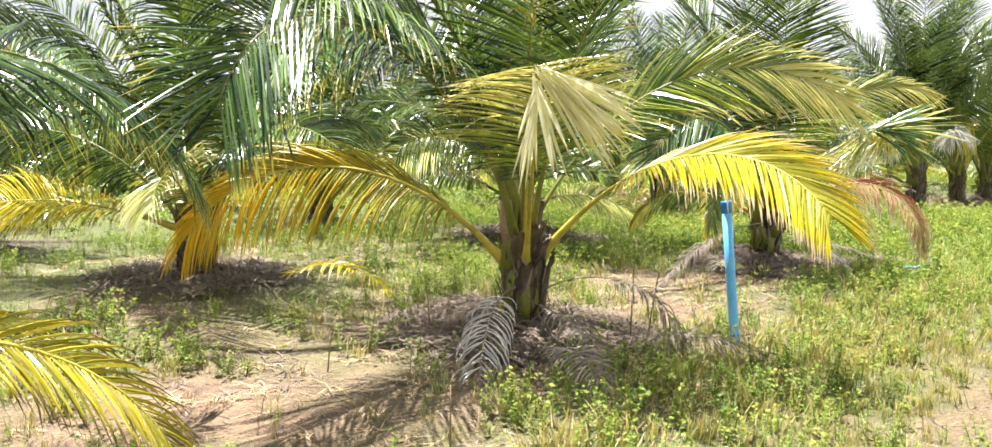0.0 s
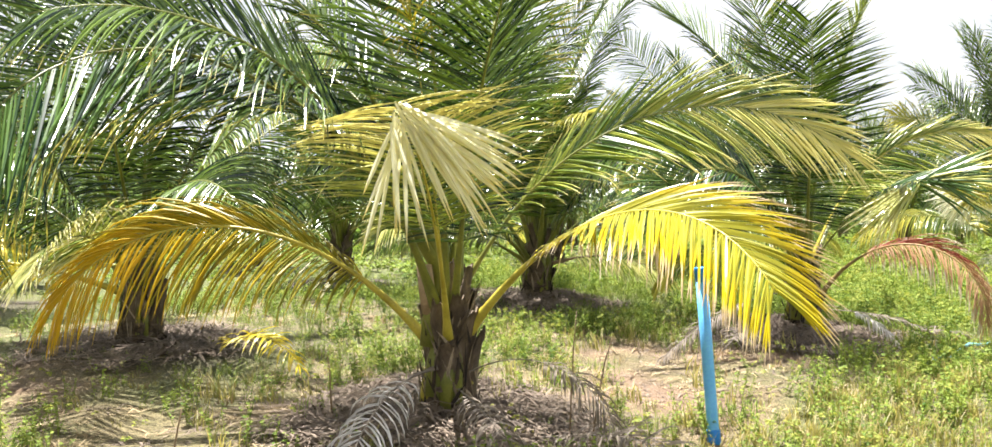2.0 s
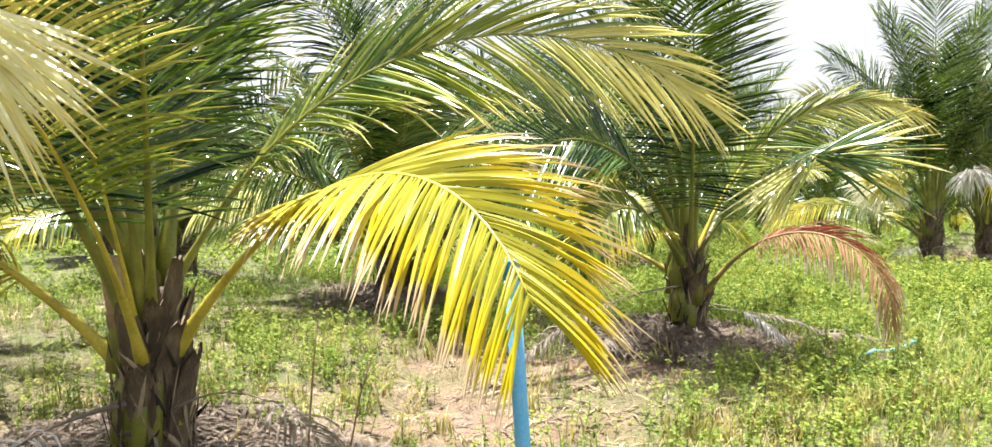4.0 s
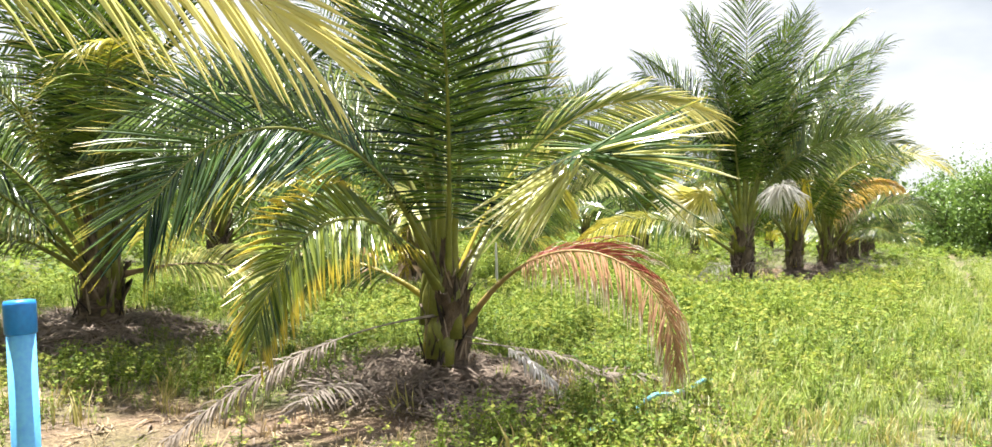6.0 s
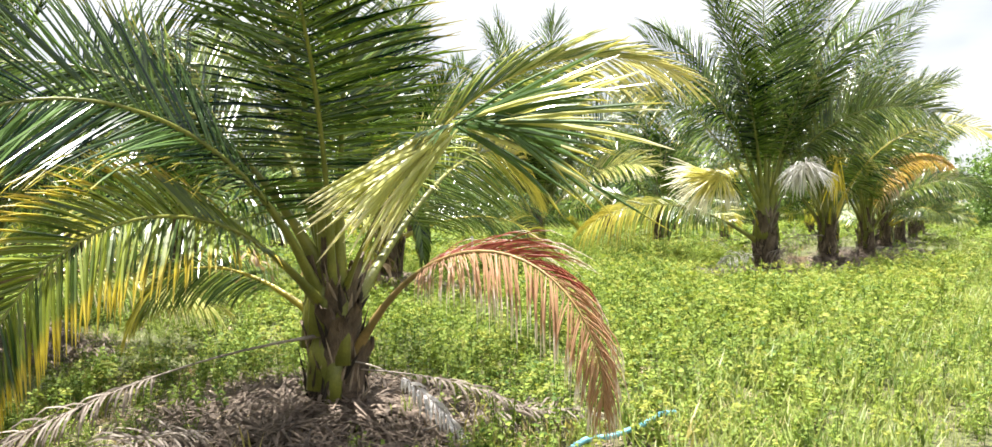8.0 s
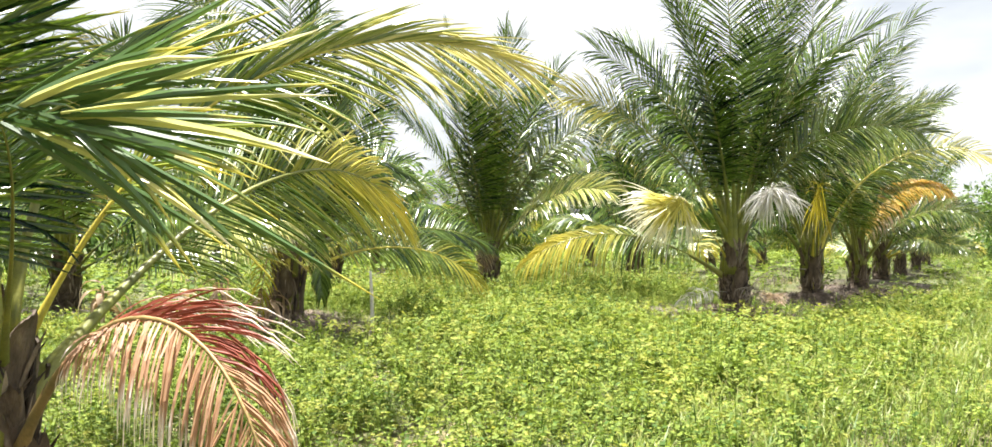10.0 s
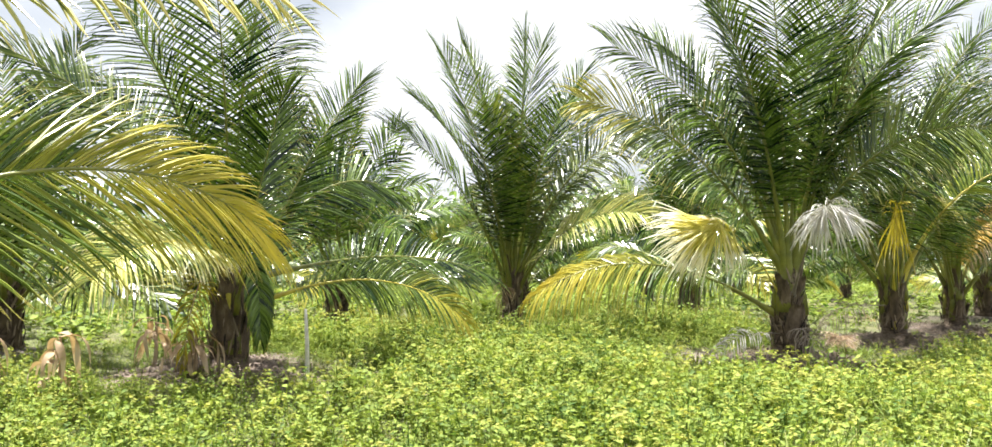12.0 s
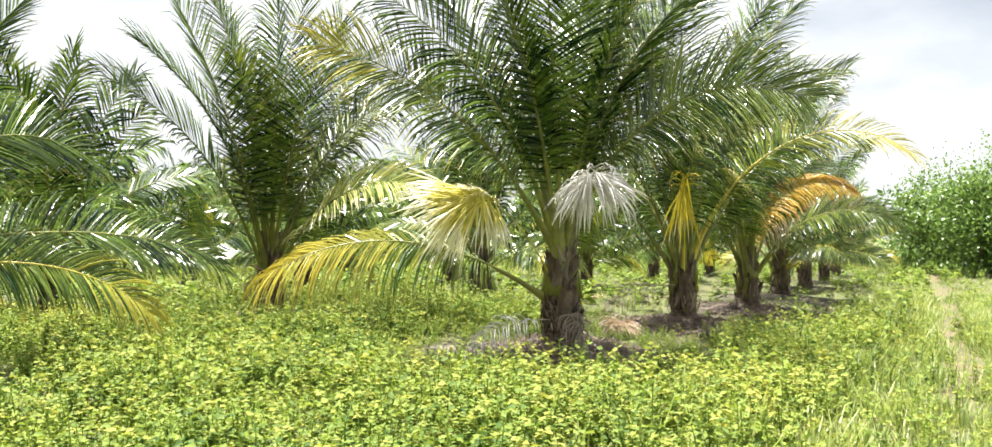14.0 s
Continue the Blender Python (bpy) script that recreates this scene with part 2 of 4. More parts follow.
def ground_material():
    m, n, l = nodes_of("sandy_field_soil")
    tc = n.new("ShaderNodeTexCoord")
    big, mid, fine = (n.new("ShaderNodeTexNoise") for _ in range(3))
    for k, (s, d) in zip((big, mid, fine), ((0.55, 5.0), (4.0, 6.0), (38.0, 5.0))):
        k.inputs["Scale"].default_value, k.inputs["Detail"].default_value = s, d
        l.new(tc.outputs["Object"], k.inputs["Vector"])
    sand = ramp_node(n, [(0.3, (0.155, 0.098, 0.064)), (0.7, (0.29, 0.190, 0.125))])
    l.new(mid.outputs["Fac"], sand.inputs["Fac"])
    moss = ramp_node(n, [(0.3, (0.05, 0.07, 0.02)), (0.7, (0.17, 0.18, 0.06))])
    l.new(fine.outputs["Fac"], moss.inputs["Fac"])
    where = ramp_node(n, [(0.42, (0, 0, 0)), (0.60, (1, 1, 1))])
    l.new(big.outputs["Fac"], where.inputs["Fac"])
    att = n.new("ShaderNodeAttribute")
    att.attribute_name = "cover"
    sp = n.new("ShaderNodeSeparateXYZ")
    l.new(att.outputs["Vector"], sp.inputs[0])
    green_amount = n.new("ShaderNodeMath")
    green_amount.operation = "MULTIPLY"
    l.new(where.outputs[0], green_amount.inputs[0])
    green_amount.inputs[1].default_value = 0.5
    both = n.new("ShaderNodeMath")
    both.operation, both.use_clamp = "MULTIPLY_ADD", True
    both.inputs[1].default_value = 0.85
    l.new(sp.outputs["X"], both.inputs[0])
    l.new(green_amount.outputs[0], both.inputs[2])
    c = mix_node(n, l, both.outputs[0], sand.outputs[0], moss.outputs[0])
    # brown litter round the stems, darkened further to hold the crowns' shade
    litter = ramp_node(n, [(0.35, (0.032, 0.024, 0.019)), (0.65, (0.125, 0.092, 0.070))])
    l.new(fine.outputs["Fac"], litter.inputs["Fac"])
    c = mix_node(n, l, sp.outputs["Y"], c, litter.outputs[0])
    c = mix_node(n, l, sp.outputs["Z"], c, sand.outputs[0])
    speck = ramp_node(n, [(0.36, (0.5, 0.48, 0.46)), (0.56, (1, 1, 1))])
    l.new(fine.outputs["Fac"], speck.inputs["Fac"])
    c = mix_node(n, l, 0.65, c, speck.outputs[0], "MULTIPLY")
    p, bu, o = n.new("ShaderNodeBsdfPrincipled"), n.new("ShaderNodeBump"), n.new("ShaderNodeOutputMaterial")
    bu.inputs["Strength"].default_value, bu.inputs["Distance"].default_value = 1.0, 0.06
    l.new(fine.outputs["Fac"], bu.inputs["Height"])
    l.new(bu.outputs[0], p.inputs["Normal"])
    l.new(c, p.inputs["Base Color"])
    p.inputs["Roughness"].default_value = 0.95
    l.new(p.outputs[0], o.inputs["Surface"])
    return m


# ---- plan ----
ROW = np.array((0.548, 0.836))          # the way along the planted rows
OUT = np.array((0.836, -0.548))         # across them, towards the track
FIRST = np.array((-2.5, 4.15))
# name of the spot: x, y
FRONT_ROW = [(-2.5, 4.15), (0.84, 9.3), (7.35, 20.5), (9.9, 23.9), (12.1, 26.9), (14.3, 30.7)]
FRONT_FAR = [(16.6, 34.6), (18.9, 38.4), (21.2, 42.5)]
BACK_ROW = [(-6.4, 6.0), (-2.9, 11.1), (0.2, 17.2), (2.88, 24.1)]
BACK_FAR = [(6.6, 27.6), (9.6, 32.2), (12.6, 37.0), (16.0, 42.0)]
THIRD_ROW = [(-10.6, 8.2), (-7.0, 13.2), (-3.6, 18.4), (-0.6, 23.9), (2.6, 29.3), (6.0, 34.6), (9.6, 40.2)]
FIFTH_ROW = [(-14.5, 21.5), (-11.2, 27.0), (-8.0, 32.4), (-4.6, 37.8), (-1.2, 43.2), (-19.5, 14.0)]
FOURTH_ROW = [(-14.0, 11.5), (-10.6, 16.8), (-7.3, 22.0), (-4.2, 27.4), (-1.0, 32.8), (2.6, 38.2), (-16.5, 18.0)]
SIDE = [(-5.75, -1.05), (-9.9, 0.9)]
ALL_PALMS = FRONT_ROW + FRONT_FAR + BACK_ROW + BACK_FAR + THIRD_ROW + FOURTH_ROW + FIFTH_ROW + SIDE


def plan(x, y):
    dx, dy = x - FIRST[0], y - FIRST[1]
    return dx * ROW[0] + dy * ROW[1], dx * OUT[0] + dy * OUT[1]


def track_q(r):
    return np.interp(r, (22, 45, 80), (3.75, 2.3, -1.5)) + 0.12 * np.sin(r * 0.7)


def clearing(x, y, radius=1.0, first=0):
    """1 on the litter discs round the stems, 0 outside them."""
    c = 0.0 * x
    for n, (px, py) in list(enumerate(ALL_PALMS))[first:]:
        a = np.arctan2(y - py, x - px)
        d = np.hypot(x - px, y - py) + 0.16 * np.sin(3 * a + px) + 0.10 * np.sin(7 * a + py) + 0.08 * np.sin(9 * x + 5 * y)
        c = np.maximum(c, np.clip((radius + (0.4 if 2 <= n < 6 else 0.0) + 0.3 - d) / 0.6, 0, 1))
    return c


def bare_soil(x, y):
    """1 on the open sandy patches near the start, 0 elsewhere."""
    b = 0.0 * x
    for px, py, rad in ((-4.1, 1.7, 1.15), (-3.7, 2.6, 0.7), (-4.8, 3.4, 0.8), (-6.4, 4.4, 0.9), (0.6, 1.8, 0.7), (-0.95, 6.0, 0.75), (-0.5, 4.25, 0.45), (-0.9, 7.4, 1.0), (0.0, 8.0, 0.8), (1.4, 8.2, 0.5), (-2.9, 0.9, 0.8)):
        a = np.arctan2(y - py, x - px)
        d = np.hypot(x - px, y - py) * (1 + 0.18 * np.sin(3 * a + px) + 0.14 * np.sin(5 * a + 2 * py)) + 0.1 * np.sin(7 * x + 4 * y)
        b = np.maximum(b, np.clip((rad * 1.15 - d) / (0.5 * rad), 0, 1))
    return b


def mound(x, y):
    m = 0.0 * x
    for px, py in ALL_PALMS:
        d2 = (x - px) ** 2 + (y - py) ** 2
        m = np.maximum(m, np.exp(-d2 / (2 * 0.75 ** 2)))
    return m


def ground_z(x, y):
    x, y = np.asarray(x, float), np.asarray(y, float)
    r, q = plan(x, y)
    near = np.exp(-((x - 2) ** 2 + (y - 12) ** 2) / 60 ** 2)
    rise = 0.045 * np.clip(-q, 0, 5)
    lumps = 0.035 * np.sin(1.9 * x + 0.7 * y) * np.cos(1.3 * y - 0.8 * x) + 0.02 * np.sin(4.1 * x - 2.3 * y) * np.sin(3.7 * y + 1.1 * x)
    rut = -0.03 * np.exp(-((q - track_q(r)) / 0.3) ** 2)
    dip = -0.17 * np.exp(-((x + 0.45) ** 2 + (y - 4.5) ** 2) / (2 * 0.8 ** 2))
    return near * (0.17 * mound(x, y) + rise + lumps + rut) - 0.02 + dip


def link_mesh(name, verts, faces_n, loops, mat, uv=None, smooth=True):
    """A mesh from numpy arrays: verts (n, 3), corners per face, corner indices."""
    me = bpy.data.meshes.new(name)
    me.vertices.add(len(verts))
    me.vertices.foreach_set("co", np.asarray(verts, np.float32).ravel())
    me.loops.add(len(loops))
    me.loops.foreach_set("vertex_index", np.asarray(loops, np.int32))
    faces_n = np.asarray(faces_n, np.int32)
    me.polygons.add(len(faces_n))
    me.polygons.foreach_set("loop_start", np.concatenate(([0], np.cumsum(faces_n)[:-1])).astype(np.int32))
    me.polygons.foreach_set("loop_total", faces_n)
    me.polygons.foreach_set("use_smooth", np.full(len(faces_n), smooth))
    if uv is not None:
        lay = me.uv_layers.new(name="UVMap")
        lay.data.foreach_set("uv", np.asarray(uv, np.float32)[np.asarray(loops)].ravel())
    me.materials.append(mat)
    me.update(calc_edges=True)
    return me


def child(name, me, parent, label="", kind=""):
    ob = new(name, me)
    ob.parent = parent
    return tagged(ob, label=label, kind=kind)


def part(name, bm, material, parent, label=""):
    me = bpy.data.meshes.new(name)
    bm.to_mesh(me)
    bm.free()
    me.materials.append(material)
    for p in me.polygons:
        p.use_smooth = True
    return child(name, me, parent, label)


def tube(points, radii, sides=8, flat=None, closed=True):
    """A tapered tube along points; flat squeezes it vertically."""
    points = np.asarray(points, float)
    k = len(points)
    d = np.gradient(points, axis=0)
    d /= np.linalg.norm(d, axis=1)[:, None]
    ref = np.array((0.0, 0.0, 1.0)) if abs(d[:, 2]).max() < 0.96 else np.array((0.31, 0.95, 0.0))
    s = np.cross(d, ref)
    s /= np.linalg.norm(s, axis=1)[:, None] + 1e-9
    u = np.cross(s, d)
    ang = np.linspace(0, 2 * np.pi, sides, endpoint=False)
    flat = np.ones(k) if flat is None else np.asarray(flat, float)
    radii = np.asarray(radii, float)
    v = points[:, None] + radii[:, None, None] * (np.cos(ang)[None, :, None] * s[:, None] + np.sin(ang)[None, :, None] * u[:, None] * flat[:, None, None])
    v = v.reshape(-1, 3)
    i, j = np.meshgrid(np.arange(k - 1), np.arange(sides), indexing="ij")
    a, b = i * sides + j, i * sides + (j + 1) % sides
    quads = np.stack([a, b, b + sides, a + sides], -1).reshape(-1)
    fn = [4] * ((k - 1) * sides)
    loops = quads.tolist()
    if closed:
        loops += list(range(sides))[::-1] + list(range((k - 1) * sides, k * sides))
        fn += [sides, sides]
    return v, fn, loops


# ---- fronds ----
rng = np.random.default_rng(11)


def rachis(az, e0, length, droop, bend, z0, kink=None, n=26, start=0.08):
    s = np.linspace(0, 1, n)
    e = e0 - droop * s ** 1.5
    if kink:
        e = e - kink[1] * np.clip((s - kink[0]) / 0.06, 0, 1)
    a, e = np.radians(az + bend * s), np.radians(e)
    d = np.stack([np.cos(e) * np.cos(a), np.cos(e) * np.sin(a), np.sin(e)], 1)
    p = np.cumsum(np.vstack([[0, 0, 0], d[:-1] * length / (n - 1)]), 0)
    p += np.array((start * math.cos(math.radians(az)), start * math.sin(math.radians(az)), z0))
    side = np.stack([-np.sin(a), np.cos(a), 0 * a], 1)
    return s, p, d, side


def blades(root, way, face, length, width, hang, k, fold=True):
    """Leaflets as tapering, hanging blades. root, way, face (m, 3); returns verts (m, rows, across, 3)."""
    m = len(root)
    pts = [root]
    down = np.array((0, 0, -1.0))
    ways = []
    for j in range(k):
        h = (hang * 1.15 * ((j + 0.6) / k) ** 1.35)[:, None]
        w = way * (1 - np.minimum(h, 0.96)) + down * h
        w /= np.linalg.norm(w, axis=1)[:, None]
        ways.append(w)
        pts.append(pts[-1] + w * (length / k)[:, None])
    ways.append(ways[-1])
    pts, ways = np.stack(pts, 1), np.stack(ways, 1)
    across = np.cross(face[:, None], ways)
    across /= np.linalg.norm(across, axis=2)[..., None] + 1e-9
    prof = np.interp(np.linspace(0, 1, k + 1), (0, 0.18, 0.55, 0.85, 1), (0.45, 1.0, 0.95, 0.55, 0.06))
    half = 0.5 * width[:, None, None] * prof[None, :, None] * across
    up = np.cross(ways, across)
    if fold:
        mid = pts + up * (0.34 * width[:, None, None] * prof[None, :, None])
        return np.stack([pts - 0.78 * half, mid, pts + 0.78 * half], 2)
    return np.stack([pts - half, pts + half], 2)


def blade_faces(m, rows, cols):
    i, j, c = np.meshgrid(np.arange(m), np.arange(rows - 1), np.arange(cols - 1), indexing="ij")
    a = i * rows * cols + j * cols + c
    return np.stack([a, a + 1, a + cols + 1, a + cols], -1).reshape(-1)


def frond(parent, az, e0, length, droop, bend=0, z0=0.6, leaf=None, rib=None, twist=40, hang=0.35, vee=0.2, kink=None,
          pairs=64, k=4, fold=True, blade=0.9, width=0.032, single=False, label="", bare=0.24, loss=0.02, ragged=0.035, stalk=0.07, start=0.08, tip_angle=24, sides=7, rings=26, stiff=0.85, burst=(), burst_leaf=None, fan_az=None, foot=0.0, under=0.0, open_to=0.98, open_up=None):
    leaf, rib = leaf or GREEN, rib or RIB_GREEN
    s, p, d, side = rachis(az, e0, length, droop, bend, z0, kink, rings, start)
    radii = np.interp(s, (0, 0.12, 0.3, 0.6, 1), (stalk, stalk * 0.5, stalk * 0.27, stalk * 0.15, 0.003)) * (length / 3.2) ** 0.5
    line, thick, flat = p, radii, np.interp(s, (0, 0.2, 0.5), (0.55, 0.7, 0.9))
    if foot:        # the sheath of the stalk runs down the stem
        h = np.array((math.cos(math.radians(az)), math.sin(math.radians(az)), 0))
        low = np.stack([h * (start + foot * 0.24) + (0, 0, z0 - foot), h * (start + foot * 0.16) + (0, 0, z0 - 0.45 * foot)])
        line, thick, flat = np.vstack([low, p]), np.concatenate([(radii[0] * 0.9, radii[0] * 1.05), radii]), np.concatenate([(0.45, 0.5), flat])
    v, fn, lo = tube(line, thick, sides, flat)
    stem = child("frond", link_mesh("frond", v, fn, lo, rib), parent, label)
    # leaflets on both sides
    at = np.linspace(bare, 0.99, pairs)
    both_v, both_uv = [], []
    for sgn in (-1, 1):
        a_s = np.clip(at + rng.normal(0, 0.25 / pairs, pairs), bare, 0.995)
        keep = rng.random(pairs) > loss
        a_s = a_s[keep]
        m = len(a_s)
        root = np.stack([np.interp(a_s, s, p[:, c]) for c in range(3)], 1)
        dd = np.stack([np.interp(a_s, s, d[:, c]) for c in range(3)], 1)
        dd /= np.linalg.norm(dd, axis=1)[:, None]
        sd = np.stack([np.interp(a_s, s, side[:, c]) for c in range(3)], 1)
        nm = np.cross(dd, sd)
        lean = np.radians(twist) * (1 if math.sin(math.radians(az + 0.5 * bend + 90)) > 0 else -1) * np.interp(a_s, (0.2, 0.5, 1), (0.3, 1, 1))
        sd2 = sd * np.cos(lean)[:, None] + nm * np.sin(lean)[:, None]
        nm2 = nm * np.cos(lean)[:, None] - sd * np.sin(lean)[:, None]
        ang = np.radians(np.where(sgn * sd2[:, 2] > 0, open_to if open_up is None else open_up, open_to) * np.interp(a_s, (bare, 0.45, 0.8, 1), (82, 62, 46, tip_angle)) + rng.normal(0, 2.5, m))
        way = dd * np.cos(ang)[:, None] + sgn * sd2 * np.sin(ang)[:, None] + nm2 * (vee + rng.normal(0, ragged, m))[:, None]
        way += rng.normal(0, ragged * 0.7, (m, 3))
        way /= np.linalg.norm(way, axis=1)[:, None]
        ln = blade * np.interp(a_s, (bare, bare + 0.12, 0.5, 0.8, 1), (0.55, 0.85, 1.0, 0.88, 0.55)) * rng.normal(1, 0.06, m) * (length / 3.2) ** 0.6
        wd = width * np.interp(a_s, (bare, 0.5, 1), (0.8, 1.0, 0.7)) * rng.normal(1, 0.08, m)
        hg = np.where(way[:, 2] > 0.05, stiff, 1.0) * np.clip(hang + rng.normal(0, 0.08, m) + 0.25 * (rng.random(m) < 0.04), 0, 1.2)
        bl = blades(root, way, nm2 + rng.normal(0, 0.24, (m, 3)), ln, wd, hg, k, fold)
        both_v.append(bl)
        u = np.broadcast_to(np.linspace(0, 1, k + 1)[None, :, None], bl.shape[:3])
        both_uv.append(np.stack([u, np.broadcast_to((a_s + under * (way[:, 2] < way[:, 2].mean() if sgn * sd2[:, 2].mean() > 0 else 1.0))[:, None, None], bl.shape[:3])], -1))
    whole = sum(len(b) for b in both_v)
    mats = [leaf] * whole
    for n, th0, th1, fan_length, limp, mess, *own in burst:       # fans of blades hanging from a snapped rib
        th = np.radians(np.linspace(th0, th1, n) + rng.normal(0, mess * 22, n))
        fa = math.radians(az if fan_az is None else fan_az)
        right, front = np.array((-math.sin(fa), math.cos(fa), 0)), np.array((math.cos(fa), math.sin(fa), 0))
        way = np.cos(th)[:, None] * right + np.sin(th)[:, None] * np.array((0, 0, 1.0)) + front * rng.normal(0.25, 0.1 + mess, n)[:, None]
        way /= np.linalg.norm(way, axis=1)[:, None]
        mid = way.mean(0) / np.linalg.norm(way.mean(0))
        root = p[-1] + rng.normal(0, 0.018, (n, 3)) - d[-1] * (rng.random(n) * (0.06 + mess))[:, None] + mid * (rng.random(n) * 0.3 * fan_length)[:, None]
        bl = blades(root, way, front + rng.normal(0, 0.22, (n, 3)), fan_length * rng.normal(1, 0.09 + 0.4 * mess, n), width * 1.3 * rng.normal(1, 0.12, n), np.clip(limp + rng.normal(0, 0.06 + 0.6 * mess, n), 0, 1.1), k, fold)
        both_v.append(bl)
        mats += [own[0] if own else burst_leaf or leaf] * n
        u = np.broadcast_to(np.linspace(0, 1, k + 1)[None, :, None], bl.shape[:3])
        both_uv.append(np.stack([u, np.broadcast_to(rng.uniform(0.55, 1, n)[:, None, None], bl.shape[:3])], -1))
    bl, uv = np.concatenate(both_v), np.concatenate(both_uv)
    m, rows, cols = bl.shape[:3]
    if single:
        lo = blade_faces(1, rows, cols)
        for n, (b, c) in enumerate(zip(bl, uv)):
            child("leaflet", link_mesh("leaflet", b.reshape(-1, 3), [4] * (len(lo) // 4), lo, mats[n], c.reshape(-1, 2), False), stem)
    else:
        for name, b, c, mat in (("foliage", bl[:whole], uv[:whole], leaf), ("broken_tip", bl[whole:], uv[whole:], burst_leaf or leaf)):
            if len(b):
                lo = blade_faces(len(b), rows, cols)
                child(name, link_mesh(name, b.reshape(-1, 3), np.full(len(lo) // 4, 4), lo, mat, c.reshape(-1, 2), False), stem, kind="stuff")
    return stem


def bole(parent, height=0.95, r0=0.21, r1=0.15, seed=0, plates=9):
    """The swollen young stem with ring scars, root flare and old leaf bases."""
    g = np.random.default_rng(seed)
    n, sides = 22, 20
    zs = np.linspace(-0.12, height, n)
    ang = np.linspace(0, 2 * np.pi, sides, endpoint=False)
    rad = np.interp(zs, (-0.12, 0.05, 0.2, 0.6 * height, height), (r0 * 1.35, r0 * 1.12, r0, r1 * 1.08, r1 * 0.72))
    ring = 1 + 0.05 * np.where(np.arange(n) % 3 == 0, 1, -0.5)
    R = (rad * ring)[:, None] * (1 + 0.05 * g.normal(0, 1, (n, sides)) + 0.05 * np.sin(3 * ang + g.random() * 6)[None])
    v = np.stack([R * np.cos(ang), R * np.sin(ang), np.broadcast_to(zs[:, None], R.shape) + 0.015 * g.normal(0, 1, R.shape)], -1).reshape(-1, 3)
    i, j = np.meshgrid(np.arange(n - 1), np.arange(sides), indexing="ij")
    a, b = i * sides + j, i * sides + (j + 1) % sides
    lo = np.stack([a, b, b + sides, a + sides], -1).reshape(-1)
    lo = np.concatenate([lo, np.arange((n - 1) * sides, n * sides)])
    child("trunk", link_mesh("trunk", v, [4] * ((n - 1) * sides) + [sides], lo, BARK), parent)
    for t in range(plates):
        az, z = t * 2.4 + g.normal(0, 0.2), 0.1 + 0.75 * height * t / plates
        r = np.interp(z, (0, 0.6 * height, height), (r0 * 1.08, r1 * 1.12, r1 * 0.8))
        h, w = 0.30 + 0.26 * g.random(), 0.62 + 0.3 * g.random()
        rows, cols = 6, 7
        uu, ww = np.meshgrid(np.linspace(0, 1, rows), np.linspace(-1, 1, cols), indexing="ij")
        wid = w * (1 - 0.72 * uu ** 1.2)
        th = az + ww * wid
        rr = r * (1.02 + 0.05 * (1 - ww ** 2)) + 0.10 * uu ** 2 * g.uniform(0.2, 1.0)
        outer = np.stack([rr * np.cos(th), rr * np.sin(th), z + h * uu + 0.02 * g.normal(0, 1, uu.shape) * uu], -1)
        inner = outer - 0.018 * np.stack([np.cos(th), np.sin(th), 0 * th], -1)
        vv = np.concatenate([outer.reshape(-1, 3), inner.reshape(-1, 3)])
        ii, jj = np.meshgrid(np.arange(rows - 1), np.arange(cols - 1), indexing="ij")
        a = (ii * cols + jj).ravel()
        q1 = np.stack([a, a + 1, a + cols + 1, a + cols], -1)
        q2 = q1[:, ::-1] + rows * cols
        rim = [(c, c + rows * cols, c + 1 + rows * cols, c + 1) for c in list(range((rows - 1) * cols, rows * cols - 1))]
        rim += [(c * cols, c * cols + rows * cols, (c + 1) * cols + rows * cols, (c + 1) * cols)[::-1] for c in range(rows - 1)]
        rim += [(c * cols + cols - 1, c * cols + cols - 1 + rows * cols, (c + 1) * cols + cols - 1 + rows * cols, (c + 1) * cols + cols - 1) for c in range(rows - 1)]
        fa = np.concatenate([q1, q2, np.array(rim)]).ravel()
        child("leaf_base", link_mesh("leaf_base", vv, [4] * (len(fa) // 4), fa, SHEATH), parent)
    stem_fibre(parent, height, r0, r1, 12 * plates, seed)


def stem_fibre(parent, height, r0, r1, count, seed):
    """Torn strips of old leaf sheath standing off the stem."""
    g = np.random.default_rng(900 + seed)
    az, z = g.random(count) * 2 * np.pi, height * (0.02 + 0.85 * g.random(count))
    r = np.interp(z, (0, 0.6 * height, height), (r0 * 1.16, r1 * 1.22, r1 * 0.95))
    out = np.stack([np.cos(az), np.sin(az), 0 * az], 1)
    root = out * r[:, None] + np.stack([0 * z, 0 * z, z], 1)
    way = out * g.uniform(0.02, 0.3, count)[:, None] + np.stack([-np.sin(az), np.cos(az), 0 * az], 1) * g.normal(0, 0.3, count)[:, None] + (0, 0, 1.0) * g.choice((-0.8, 1.0, 1.0), count)[:, None]
    way /= np.linalg.norm(way, axis=1)[:, None]
    bl = blades(root, way, out, g.uniform(0.10, 0.34, count), g.uniform(0.012, 0.05, count), g.uniform(0, 0.25, count), 3, True)
    lo = blade_faces(count, 4, 3)
    child("fibre", link_mesh("fibre", bl.reshape(-1, 3), np.full(len(lo) // 4, 4), lo, FIBRE), parent, "torn brown sheath fibre", kind="stuff")


def palm_base(x, y, label, group="coconut palms", turn=0):
    e = new("coconut_palm")
    e.location = (x, y, float(ground_z(x, y)))
    e.rotation_euler = (0, 0, radians(turn))
    return tagged(e, label, "palm tree", group)


